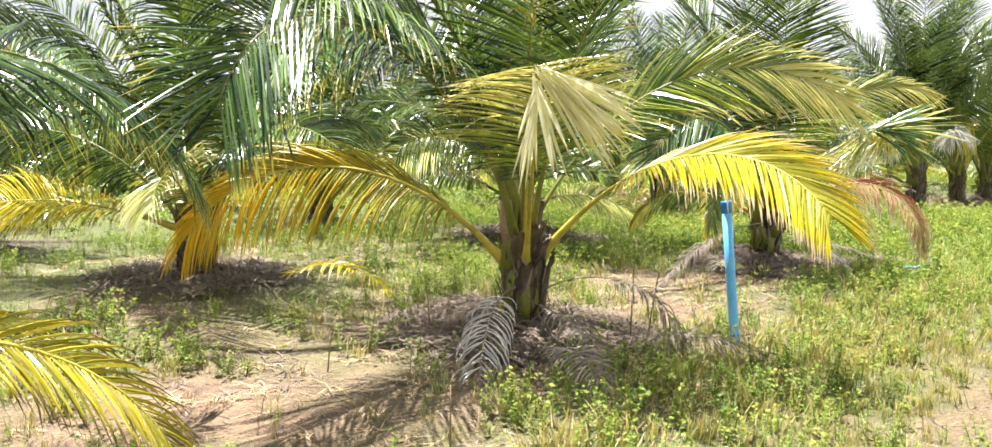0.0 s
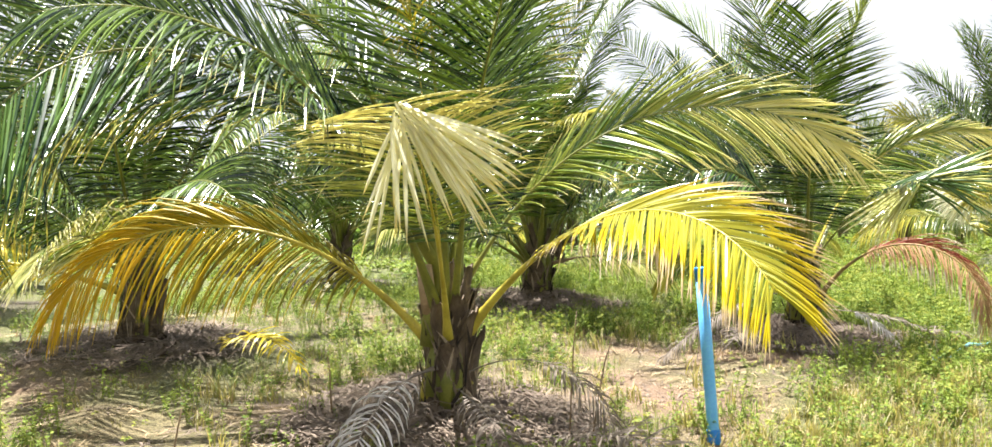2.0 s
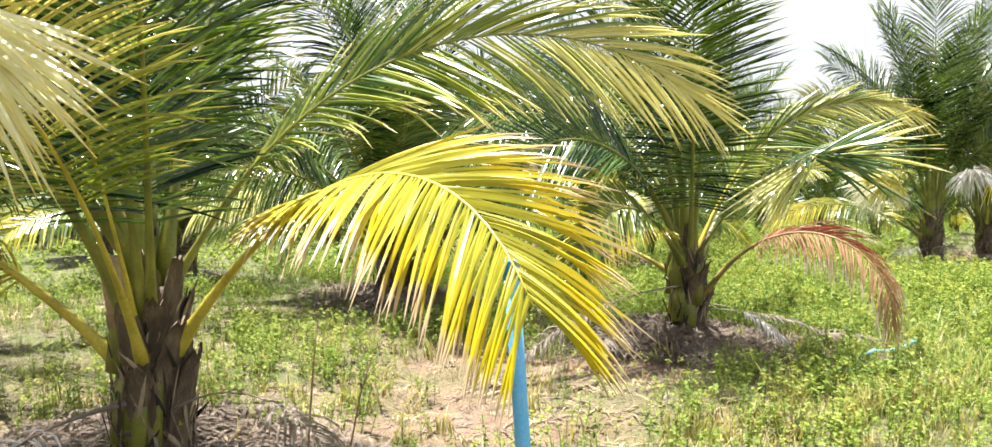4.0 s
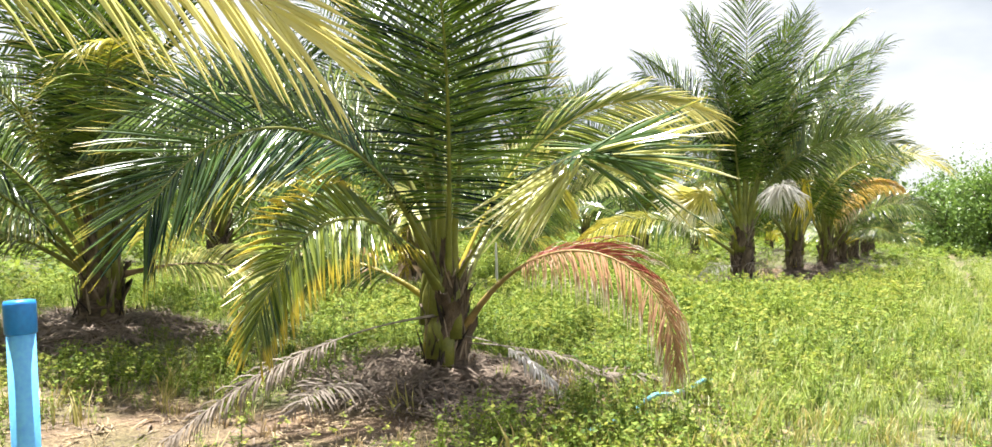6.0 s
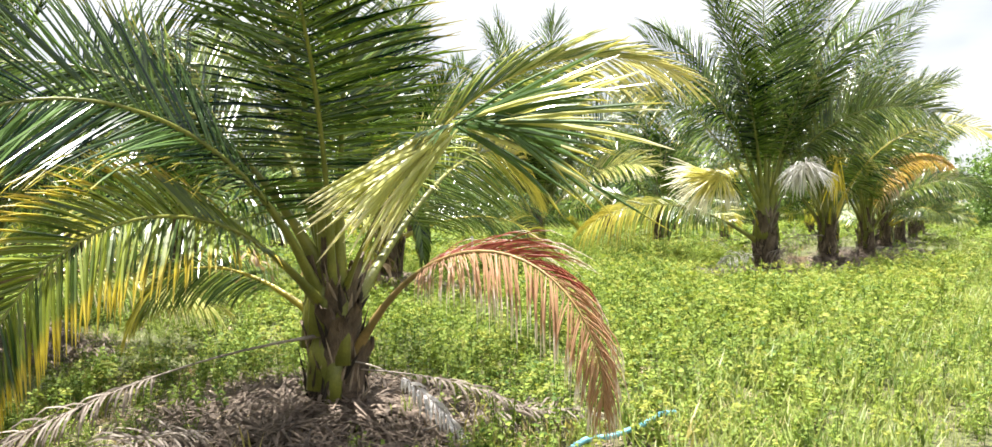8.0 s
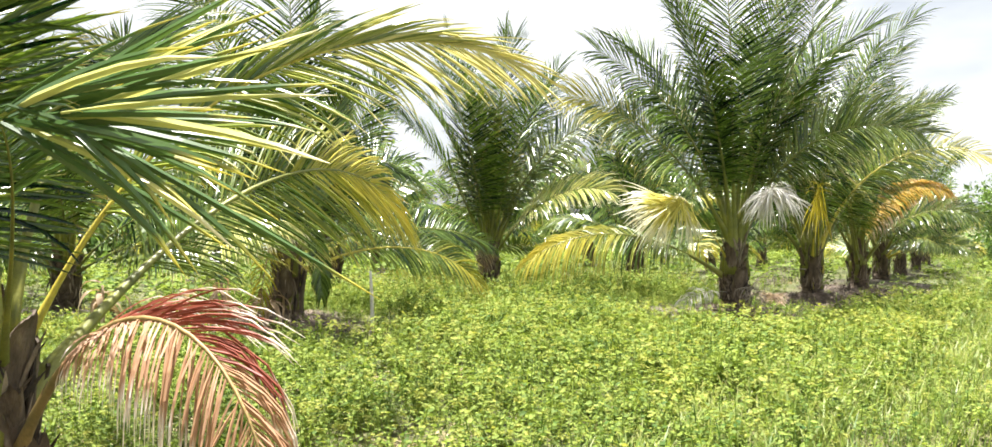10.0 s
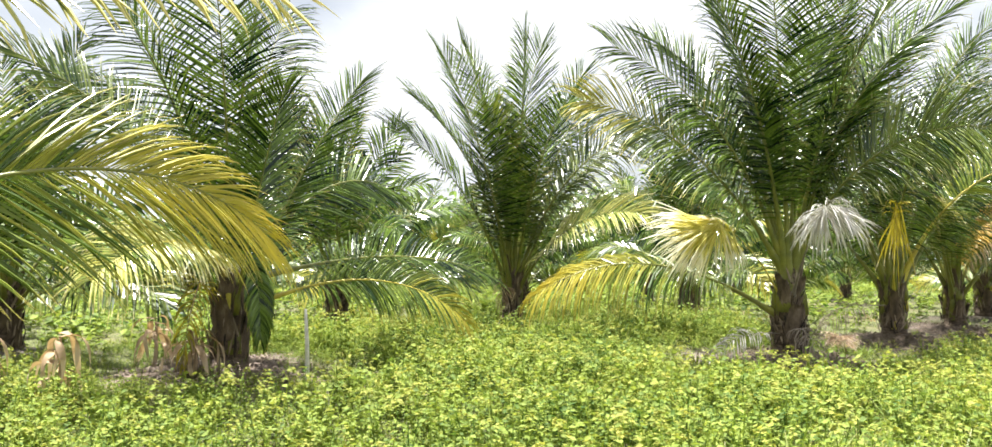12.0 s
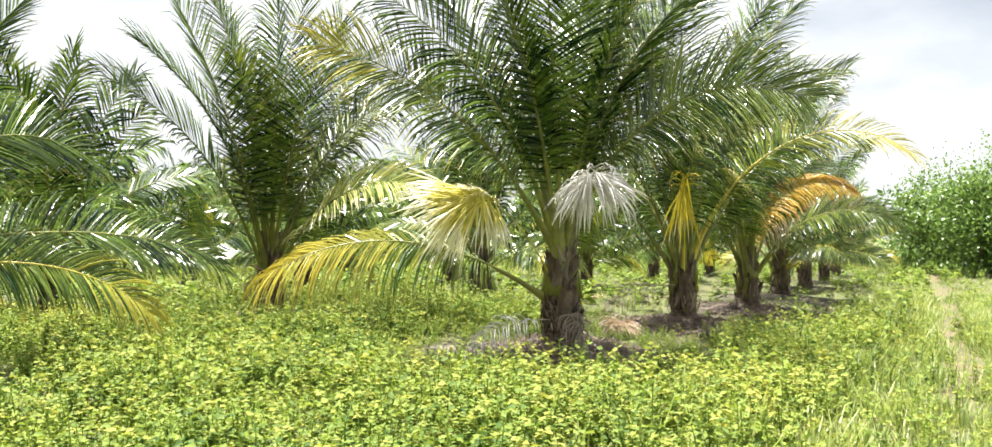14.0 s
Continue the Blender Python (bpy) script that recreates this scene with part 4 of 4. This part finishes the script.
# ---- pipe, hose, fallen fronds ----
def blue_pipe(x, y):
    t = tagged(new("water_pipe"), "upright blue plastic pipe leaning in the grass", "pipe")
    t.location = (x, y, float(ground_z(x, y)))
    t.rotation_euler = (radians(-2.0), radians(-4.5), 0)
    def lathe(profile, sides=28):
        bm = bmesh.new()
        rings = [[bm.verts.new((r * math.cos(a), r * math.sin(a), z)) for a in (2 * math.pi * k / sides for k in range(sides))] for r, z in profile]
        for lower, upper in zip(rings, rings[1:]):
            for k in range(sides):
                bm.faces.new((lower[k], lower[(k + 1) % sides], upper[(k + 1) % sides], upper[k]))
        bm.faces.new(rings[0][::-1])
        bm.faces.new(rings[-1])
        return bm
    part("pipe", lathe([(0.045, -0.3), (0.045, 0.12), (0.0455, 0.7), (0.045, 1.29)]), PIPE, t)
    part("end_cap", lathe([(0.047, 1.26), (0.0515, 1.265), (0.052, 1.362), (0.049, 1.375), (0.03, 1.378)]), PIPE_DARK, t, "darker blue end cap")
    part("coupling", lathe([(0.047, -0.02), (0.053, -0.01), (0.053, 0.10), (0.047, 0.11)]), PIPE_DARK, t, "darker blue coupling")
    return t


blue_pipe(-0.50, 4.62)


def hose():
    pts = [(1.75 + 0.16 * k + 0.05 * math.sin(k), 7.35 + 0.21 * k, 0.0) for k in range(10)]
    pts = [(x, y, float(ground_z(x, y)) + 0.10 + 0.03 * math.sin(1.7 * k)) for k, (x, y, _) in enumerate(pts)]
    v, fn, lo = tube(pts, [0.018] * len(pts), 10)
    tagged(new("irrigation_hose", link_mesh("irrigation_hose", v, fn, lo, HOSE)), "pale blue irrigation hose lying in the weeds", "hose")


hose()


def fallen(x, y, az, length, leaf, rib, label, e0=14, droop=32, blade=0.5, hang=0.5, z=0.08):
    t = tagged(new("fallen_frond"), label, "palm frond", "fallen fronds")
    t.location = (x, y, float(ground_z(x, y)))
    frond(t, az, e0, length, droop, 0, z, leaf, rib, twist=8, hang=hang, vee=0.05, blade=blade, pairs=34, k=4, width=0.024, bare=0.12, stalk=0.022, start=0.0, ragged=0.2)
    return t


fallen(-5.3, 5.7, 317, 2.1, YELLOW, RIB_YELLOW, "yellow fallen frond in the grass", 20, 44, 0.34)
fallen(-1.7, 3.6, 330, 1.3, GREYDRY, RIB_GREY, "grey dead frond on the palm litter")
fallen(-2.2, 3.2, 285, 1.2, GREYDRY, RIB_GREY, "grey dead frond on the palm litter")
fallen(0.2, 8.6, 250, 1.2, GREYDRY, RIB_GREY, "brown dead frond on the palm litter")
fallen(1.5, 8.7, 10, 1.2, GREYDRY, RIB_GREY, "brown dead frond on the palm litter")
fallen(8.6, 22.2, 250, 1.8, TANDRY, RIB_BROWN, "pale straw-coloured fallen frond by the palm", 25, 40)
fallen(6.6, 20.0, 215, 1.4, GREYDRY, RIB_GREY, "grey dead frond on the palm litter")
fallen(12.7, 27.6, 300, 1.6, GREYDRY, RIB_GREY, "pale fallen frond by the palm")


def dry_plant(x, y, tall, seed, label="withered tan plant with curled leaves in weeds"):
    """A dead stalk with limp curled leaves."""
    g = np.random.default_rng(seed)
    e = tagged(new("withered_plant"), label, "dead plant", "withered plants")
    e.location = (x, y, float(ground_z(x, y)))
    pts = [(0.02 * math.sin(3 * f), 0.03 * f, -0.05 + tall * f) for f in np.linspace(0, 1, 7)]
    v, fn, lo = tube(pts, np.linspace(0.028, 0.012, 7), 8)
    child("stalk", link_mesh("stalk", v, fn, lo, CUT), e)
    for n in range(12):
        az, f = n * 2.4 + g.normal(0, 0.3), g.uniform(0.45, 1.0)
        L, wide, lift = g.uniform(0.3, 0.65), g.uniform(0.014, 0.042), g.uniform(0.1, 0.5)
        s = np.linspace(0, 1, 9)
        out = L * 0.62 * np.sin(s * 1.9) * 0.9
        z = tall * f + lift * s * L - 1.15 * L * s ** 2.2
        curl = 0.6 * np.sin(s * 5 + n)
        c = np.stack([np.cos(az + 0.2 * curl) * out, np.sin(az + 0.2 * curl) * out, np.maximum(z, 0.03)], 1)
        side = np.stack([-np.sin(az + curl), np.cos(az + curl), 0.5 * np.sin(s * 7 + n)], 1)
        w = (wide * np.interp(s, (0, 0.3, 0.8, 1), (0.3, 1, 0.8, 0.1)))[:, None]
        up = np.array((0, 0, 1.0))
        vv = np.stack([c - side * w, c - up * w * 0.5, c + side * w], 1)
        uv = np.stack([np.broadcast_to(s[:, None], (9, 3)), np.zeros((9, 3))], -1)
        child("leaf", link_mesh("leaf", vv.reshape(-1, 3), [4] * 16, blade_faces(1, 9, 3), TANDRY, uv.reshape(-1, 2)), e)


dry_plant(-0.45, 14.9, 0.78, 1)
dry_plant(0.1, 16.5, 0.5, 2)
dry_plant(-1.35, 14.9, 0.8, 3)
dry_plant(-0.75, 17.2, 0.6, 4)


def stake(x, y):
    v, fn, lo = tube([(0, 0, -0.1), (0.01, 0, 0.3), (0.0, 0.01, 0.6), (-0.02, 0.01, 0.95)], (0.024, 0.023, 0.022, 0.015), 9)
    ob = tagged(new("stake", link_mesh("stake", v, fn, lo, PALESTICK)), "bleached pale stake standing in the weeds", "stake")
    ob.location = (x, y, float(ground_z(x, y)))


stake(1.61, 15.9)


def dry_stem(x, y, tall, lean, label="thin dry brown weed stem"):
    v, fn, lo = tube([(0, 0, -0.03), (0.3 * lean, 0, 0.4 * tall), (0.6 * lean, 0.02, 0.75 * tall), (lean, 0.02, tall)], (0.007, 0.006, 0.005, 0.003), 6)
    ob = tagged(new("dry_stem", link_mesh("dry_stem", v, fn, lo, RIB_BROWN)), label, "dead stem", "dry stems")
    ob.location = (x, y, float(ground_z(x, y)))


for x, y, h, ln in ((-2.72, 0.75, 0.5, 0.0), (-1.55, 3.9, 0.95, 0.05), (-1.4, 4.0, 0.8, 0.16), (-3.3, 3.75, 0.5, -0.05), (-3.9, 2.6, 0.4, 0.06), (-0.6, 3.0, 0.4, 0.1)):
    dry_stem(x, y, h, ln)


# ---- trees behind the field ----
def tree(x, y, height, spread, seed, leaves=7000, size=0.17, label="dark green broad-leaved tree at the field edge"):
    g = np.random.default_rng(seed)
    t = tagged(new("tree"), label, "tree", "trees at the field edge")
    t.location = (x, y, float(ground_z(x, y)) - 0.1)
    top = np.array((g.normal(0, 0.3), g.normal(0, 0.3), height * 0.62))
    pts = [np.array((0, 0, 0)) + top * f + np.array((0.12 * math.sin(5 * f), 0.1 * math.cos(4 * f) - 0.1, 0)) for f in np.linspace(0, 1, 8)]
    v, fn, lo = tube(pts, np.linspace(0.17, 0.06, 8) * height / 6, 9)
    child("trunk", link_mesh("trunk", v, fn, lo, TREEBARK), t)
    ends = []
    for b in range(9):
        f = g.uniform(0.4, 1.0)
        p0 = top * f
        way = np.array((math.cos(b * 2.4), math.sin(b * 2.4), g.uniform(0.2, 0.9)))
        p1 = p0 + way * spread * g.uniform(0.5, 0.9)
        mid = (p0 + p1) / 2 + np.array((0, 0, 0.12 * spread))
        v, fn, lo = tube([p0, (p0 + mid) / 2 + (0, 0, 0.02), mid, (mid + p1) / 2, p1], np.linspace(0.07, 0.02, 5) * height / 6, 6)
        child("limb", link_mesh("limb", v, fn, lo, TREEBARK), t)
        ends += [p1, mid]
    ends = np.array(ends + [top + (0, 0, 0.25 * height)])
    c = ends[g.integers(0, len(ends), leaves)] + g.normal(0, 1, (leaves, 3)) * np.array((0.30, 0.30, 0.22)) * spread * 0.8
    c[:, 2] = np.where(g.random(leaves) < 0.35, c[:, 2] * g.random(leaves), c[:, 2])
    c[:, 2] = np.maximum(c[:, 2], 0.12 * height * g.random(leaves) + 0.15)
    leaf_cloud("crown", c, size, TREELEAF, g, t)
    return t


def leaf_cloud(name, centres, size, mat, g, parent):
    m = len(centres)
    d = g.normal(0, 1, (m, 3))
    d[:, 2] = d[:, 2] * 0.6 - 0.2
    d /= np.linalg.norm(d, axis=1)[:, None]
    n = g.normal(0, 1, (m, 3)) + (0, 0, 1.2)
    a = np.cross(n, d)
    a /= np.linalg.norm(a, axis=1)[:, None] + 1e-9
    s = size * g.uniform(0.6, 1.3, m)[:, None]
    v = np.stack([centres - d * s * 0.5, centres + a * s * 0.28, centres + d * s * 0.5 - (0, 0, 0.05), centres - a * s * 0.28], 1)
    uv = np.broadcast_to(np.array(((0, 0), (0.5, 0), (1, 0), (0.5, 0)), float), (m, 4, 2))
    child(name, link_mesh(name, v.reshape(-1, 3), np.full(m, 4), np.arange(4 * m), mat, uv.reshape(-1, 2), False), parent, kind="stuff")


for n, (x, y, h, s) in enumerate(((27.3, 43.0, 4.6, 1.9), (28.9, 43.4, 5.6, 2.4), (30.8, 46.0, 6.2, 2.7), (27.6, 47.0, 5.0, 2.0), (28.6, 40.8, 4.0, 1.8), (32.0, 49.0, 6.5, 3.0))):
    tree(x, y, h, s, 300 + n)
for n, (x, y, h, s) in enumerate(((-20, 44, 4.6, 3.0), (-12, 47, 5.0, 3.2), (-4, 50, 4.8, 3.2), (4, 52, 5.2, 3.4), (12, 54, 5.0, 3.2), (19, 56, 5.2, 3.2), (-27, 38, 4.8, 3.0), (-32, 28, 5, 3))):
    tree(x, y, h, s, 330 + n, 2200, 0.42)


# ---- weeds, grass and straw ----
def scatter(name, count, density, proto, mat, g, label, category, size=(0.5, 1.65), r_range=(-7, 46), q_range=(-13, 6.5), lean=0.15, near_bias=1.0):
    """Plants drawn from a few patterns and strewn by a density over the plan, in one mesh."""
    r = r_range[0] + (r_range[1] - r_range[0]) * g.random(count) ** near_bias
    q = g.uniform(*q_range, count)
    x = FIRST[0] + r * ROW[0] + q * OUT[0]
    y = FIRST[1] + r * ROW[1] + q * OUT[1]
    keep = g.random(count) < density(x, y, r, q)
    x, y, r, q = x[keep], y[keep], r[keep], q[keep]
    m = len(x)
    kinds = g.integers(0, len(proto), m)
    vs, los, uvs, off = [], [], [], 0
    for kd, (pv, plo, puv) in enumerate(proto):
        idx = np.where(kinds == kd)[0]
        if not len(idx):
            continue
        th = g.random(len(idx)) * 2 * np.pi
        sc = g.uniform(*size, len(idx)) * height_of(x[idx], y[idx], r[idx], q[idx])
        c, s = np.cos(th), np.sin(th)
        px, py, pz = pv[:, 0], pv[:, 1], pv[:, 2]
        lx, ly = g.normal(0, lean, (2, len(idx)))
        X = (c[:, None] * px - s[:, None] * py + lx[:, None] * pz) * sc[:, None] + x[idx][:, None]
        Y = (s[:, None] * px + c[:, None] * py + ly[:, None] * pz) * sc[:, None] + y[idx][:, None]
        Z = pz[None] * sc[:, None] + ground_z(x[idx], y[idx])[:, None]
        v = np.stack([X, Y, Z], -1).reshape(-1, 3)
        n = len(pv)
        lo = (plo[None] + (np.arange(len(idx)) * n)[:, None]).ravel() + off
        vs.append(v), los.append(lo), uvs.append(np.tile(puv, (len(idx), 1)))
        off += len(v)
    v, lo, uv = np.concatenate(vs), np.concatenate(los), np.concatenate(uvs)
    me = link_mesh(name, v, np.full(len(lo) // 4, 4), lo, mat, uv, False)
    return tagged(new(name, me), label, category, kind="stuff")


def height_of(x, y, r, q):
    return (1 - 0.55 * clearing(x, y, 2.0, 2)) * np.interp(r, (-6, 3, 8, 14, 30), (0.55, 0.6, 0.75, 1.0, 1.0)) * np.where(q > 2.9, 0.75, 1.0)


def weed(g, stems, per, tall, leaf, top=False):
    """A leafy herb: thin stems with small pointed leaves, four corners each."""
    v, uv = [], []
    for s in range(stems):
        az, lean = g.random() * 6.28, g.uniform(0.1, 0.55)
        h = tall * g.uniform(0.6, 1.0)
        root = np.array((g.normal(0, 0.05), g.normal(0, 0.05), -0.02))
        tip = root + np.array((math.cos(az) * lean * h, math.sin(az) * lean * h, h))
        if not top:
            w = np.array((-math.sin(az), math.cos(az), 0)) * 0.003
            v += [root - w, root + w, tip + w, tip - w]
            uv += [(0.2, 0)] * 4
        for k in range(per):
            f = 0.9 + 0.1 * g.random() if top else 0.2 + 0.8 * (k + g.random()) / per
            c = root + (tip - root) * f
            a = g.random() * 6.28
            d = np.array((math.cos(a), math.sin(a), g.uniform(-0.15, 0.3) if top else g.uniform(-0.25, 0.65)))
            d /= np.linalg.norm(d)
            side = np.cross(d, (0, 0, 1.0))
            side /= np.linalg.norm(side)
            side = side + np.array((0, 0, g.normal(0, 0.35)))
            L = leaf * g.uniform(0.65, 1.25)
            W = L * g.uniform(0.24, 0.36)
            v += [c, c + d * L * 0.5 + side * W, c + d * L - np.array((0, 0, 0.18 * L)), c + d * L * 0.5 - side * W]
            uv += [(0, 0), (0.5, 0), (1, 0), (0.5, 0)]
    return np.array(v), np.arange(len(v)), np.array(uv, float)


def tuft(g, blades_n, tall, flat=False, wide=0.006):
    """Grass: narrow bent blades of two pieces."""
    v, lo, uv = [], [], []
    for b in range(blades_n):
        az = g.random() * 6.28
        h = tall * g.uniform(0.5, 1.0)
        out = h * (g.uniform(0.7, 1.1) if flat else g.uniform(0.1, 0.6))
        up = h * (g.uniform(0.02, 0.2) if flat else g.uniform(0.75, 1.0))
        root = np.array((g.normal(0, 0.06), g.normal(0, 0.06), 0.0 if flat else -0.02))
        d, w = np.array((math.cos(az), math.sin(az), 0)), np.array((-math.sin(az), math.cos(az), 0)) * wide * g.uniform(0.6, 1.3)
        m, t = root + d * out * 0.35 + np.array((0, 0, up * 0.65)), root + d * out + np.array((0, 0, up * (0.4 if flat else 1.0)))
        i = len(v)
        v += [root - w, root + w, m + w * 0.9, m - w * 0.9, t + w * 0.12, t - w * 0.12]
        lo += [i, i + 1, i + 2, i + 3, i + 3, i + 2, i + 4, i + 5]
        uv += [(0, 0), (0, 0), (0.55, 0), (0.55, 0), (1, 0), (1, 0)]
    return np.array(v), np.array(lo), np.array(uv, float)


def patch(x, y, f, seed):
    return 0.5 + 0.5 * np.sin(f * x + 1.7 * np.sin(0.63 * f * y + seed)) * np.cos(f * 0.83 * y - 1.3 * np.sin(0.7 * f * x + 2 * seed))


def off_track(q, r):
    return 1 - np.exp(-((q - track_q(r)) / 0.24) ** 4) * np.interp(r, (-7, 4, 9, 15, 20), (0.6, 0.6, 0.2, 0.2, 0.95))


def weed_density(x, y, r, q):
    d = np.interp(r, (-7, 1, 5, 8, 46), (0.30, 0.42, 0.6, 0.95, 0.9))
    d = d * np.where(q > 2.9, np.where(r < 6, 0.8, 0.45), 1.0) * np.where((q > 1.0) & (q < 4.2) & (r < 6), 2.0, 1.0)
    d = d * (0.25 + 0.75 * np.clip(patch(x, y, 1.5, 1.0) * 1.5 + np.interp(r, (4, 10), (-0.25, 0.5)), 0, 1))
    d = np.where((q < -0.6) & (r > 4) & (r < 12), np.maximum(d, 0.95), d)
    d = np.where((q < -1.2) & (r < 8), np.maximum(d, 0.62 * (0.3 + patch(x, y, 1.9, 4))), d)
    dry = 1 - 0.75 * np.exp(-(((r - 4.0) / 1.5) ** 2 + ((q - 0.6) / 1.5) ** 2))
    return d * dry * (1 - 0.96 * clearing(x, y)) * off_track(q, r) * (1 - 0.82 * bare_soil(x, y))


def grass_density(x, y, r, q):
    d = np.where(q > 1.6, 0.9, np.interp(r, (-7, 2, 8), (0.5, 0.4, 0.3)))
    d = d * (0.35 + 0.65 * patch(x, y, 2.2, 3.0))
    dry = 1 - 0.8 * np.exp(-(((r - 4.2) / 1.7) ** 2 + ((q - 0.3) / 1.5) ** 2))
    return d * dry * (1 - 0.93 * clearing(x, y)) * off_track(q, r) * (1 - 0.82 * bare_soil(x, y))


def straw_density(x, y, r, q):
    d = np.interp(r, (-7, 3, 7, 10), (0.55, 0.6, 0.4, 0.06)) * np.where(q > 2.2, 0.35, 1) * (0.25 + 0.75 * patch(x, y, 1.2, 6))
    return np.clip(d * (1 - 0.7 * clearing(x, y, 1.4)) + 0.22 * clearing(x, y, 1.2), 0, 1) * off_track(q, r) * (1 - 0.35 * bare_soil(x, y))


pg = np.random.default_rng(5)
scatter("weeds", 19000, weed_density, [weed(pg, 6, 12, 0.40, 0.043) for _ in range(7)], WEED, pg, "dense yellow-green leafy weeds between the palms", "weeds", r_range=(-7, 24), q_range=(-9, 5.2))
# leaves at the stem ends only, in the paler weed colour
scatter("weed_tops", 8000, weed_density, [weed(pg, 4, 9, 0.42, 0.036, True) for _ in range(5)], WEED_TOP, pg, "pale yellow tops of the weeds", "weeds", r_range=(-7, 24), q_range=(-9, 5.2))
scatter("far_weeds", 3600, weed_density, [weed(pg, 4, 5, 0.42, 0.13) for _ in range(5)], WEED, pg, "weeds between the far palm rows", "weeds", r_range=(24, 60), q_range=(-20, 7))
scatter("back_weeds", 2600, weed_density, [weed(pg, 4, 5, 0.46, 0.13) for _ in range(5)], WEED, pg, "weeds between the back palm rows", "weeds", r_range=(-4, 30), q_range=(-22, -8))
scatter("near_grass", 3600, grass_density, [tuft(pg, 14, 0.32) for _ in range(6)], YGRASS, pg, "yellowing grass by the track", "grass", r_range=(-7, 7), q_range=(-3, 6.5))
scatter("verge_grass", 2400, grass_density, [tuft(pg, 13, 0.34) for _ in range(6)], YGRASS, pg, "yellow-green grass on the verge", "grass", r_range=(-5, 5.5), q_range=(1.6, 5.6))
scatter("strip_grass", 7500, grass_density, [tuft(pg, 13, 0.36) for _ in range(6)], GRASS, pg, "tall fresh grass along the track", "grass", r_range=(6, 34), q_range=(1.6, 6.2))
scatter("outer_grass", 2800, grass_density, [tuft(pg, 9, 0.45, False, 0.014) for _ in range(5)], GRASS, pg, "coarse grass beyond the track", "grass", r_range=(-9, 40), q_range=(6, 14))
scatter("grass", 5500, grass_density, [tuft(pg, 14, 0.28) for _ in range(6)], GRASS, pg, "fresh green grass tufts along the track", "grass", near_bias=1.3)
scatter("dry_grass", 4200, straw_density, [tuft(pg, 12, 0.20) for _ in range(4)], DRYGRASS, pg, "dry straw-coloured standing grass", "grass", r_range=(-7, 30), q_range=(-8, 6))
scatter("straw_litter", 15000, straw_density, [tuft(pg, 12, 0.36, True, 0.007) for _ in range(5)], DRYGRASS, pg, "dry straw and leaf litter lying on soil", "litter", r_range=(-7, 30), q_range=(-8, 6))


def fragment_density(x, y, r, q):
    d = np.interp(r, (-7, 3, 7, 9), (0.75, 0.8, 0.5, 0.0)) * np.where(q > 2.4, 0.4, 1) * (0.2 + 0.8 * patch(x, y, 1.7, 9))
    return np.clip(d, 0, 1)


scatter("leaf_fragments", 9500, fragment_density, [tuft(pg, 7, 0.24, True, 0.009) for _ in range(5)], HEAP, pg, "brown broken leaf bits strewn on the soil", "litter", r_range=(-7, 9), q_range=(-7, 5))


def litter_heap(x, y, seed, n=260):
    """Dead leaflets heaped round a stem."""
    g = np.random.default_rng(seed)
    proto = [tuft(g, 10, 0.55, True, 0.010) for _ in range(4)]
    vs, los, uvs, off = [], [], [], 0
    for k in range(n):
        pv, plo, puv = proto[k % 4]
        a, d, th = g.random() * 6.28, 0.2 + 1.1 * g.random() ** 0.8, g.random() * 6.28
        cx, cy = x + d * math.cos(a), y + d * math.sin(a)
        c, s = math.cos(th), math.sin(th)
        X, Y = pv[:, 0] * c - pv[:, 1] * s + cx, pv[:, 0] * s + pv[:, 1] * c + cy
        Z = pv[:, 2] * (0.6 + 0.9 * g.random()) + ground_z(X, Y) + 0.01 + 0.04 * g.random()
        vs.append(np.stack([X, Y, Z], -1)), los.append(plo + off), uvs.append(puv)
        off += len(pv)
    lo = np.concatenate(los)
    me = link_mesh("palm_litter", np.concatenate(vs), np.full(len(lo) // 4, 4), lo, HEAP, np.concatenate(uvs), False)
    tagged(new("palm_litter", me), "grey-brown heap of dead palm leaflets round stem", "litter", kind="stuff")


for n, (x, y) in enumerate(FRONT_ROW[:5] + BACK_ROW[:3]):
    litter_heap(x, y, 700 + n, 300 if n < 2 else 130)


# ---- thicket that closes the field behind the rows ----
def thicket(name, r0, r1, q, depth, tall, count, seed):
    g = np.random.default_rng(seed)
    r = g.uniform(r0, r1, count)
    qq = q + g.normal(0, depth, count)
    top = tall * (0.75 + 0.3 * np.sin(r * 0.31 + seed) + 0.2 * np.sin(r * 0.83 + 1))
    z = top * g.random(count) ** 0.7
    x, y = FIRST[0] + r * ROW[0] + qq * OUT[0], FIRST[1] + r * ROW[1] + qq * OUT[1]
    e = tagged(new(name), "dark green thicket closing the field behind the palms", "bushes", kind="stuff")
    leaf_cloud("foliage", np.stack([x, y, ground_z(x, y) + z], 1), 0.5, TREELEAF, g, e)


thicket("thicket", -12, 75, -24, 1.3, 2.5, 22000, 1)
thicket("thicket", 56, 78, 3.5, 2.0, 3.6, 9000, 2)
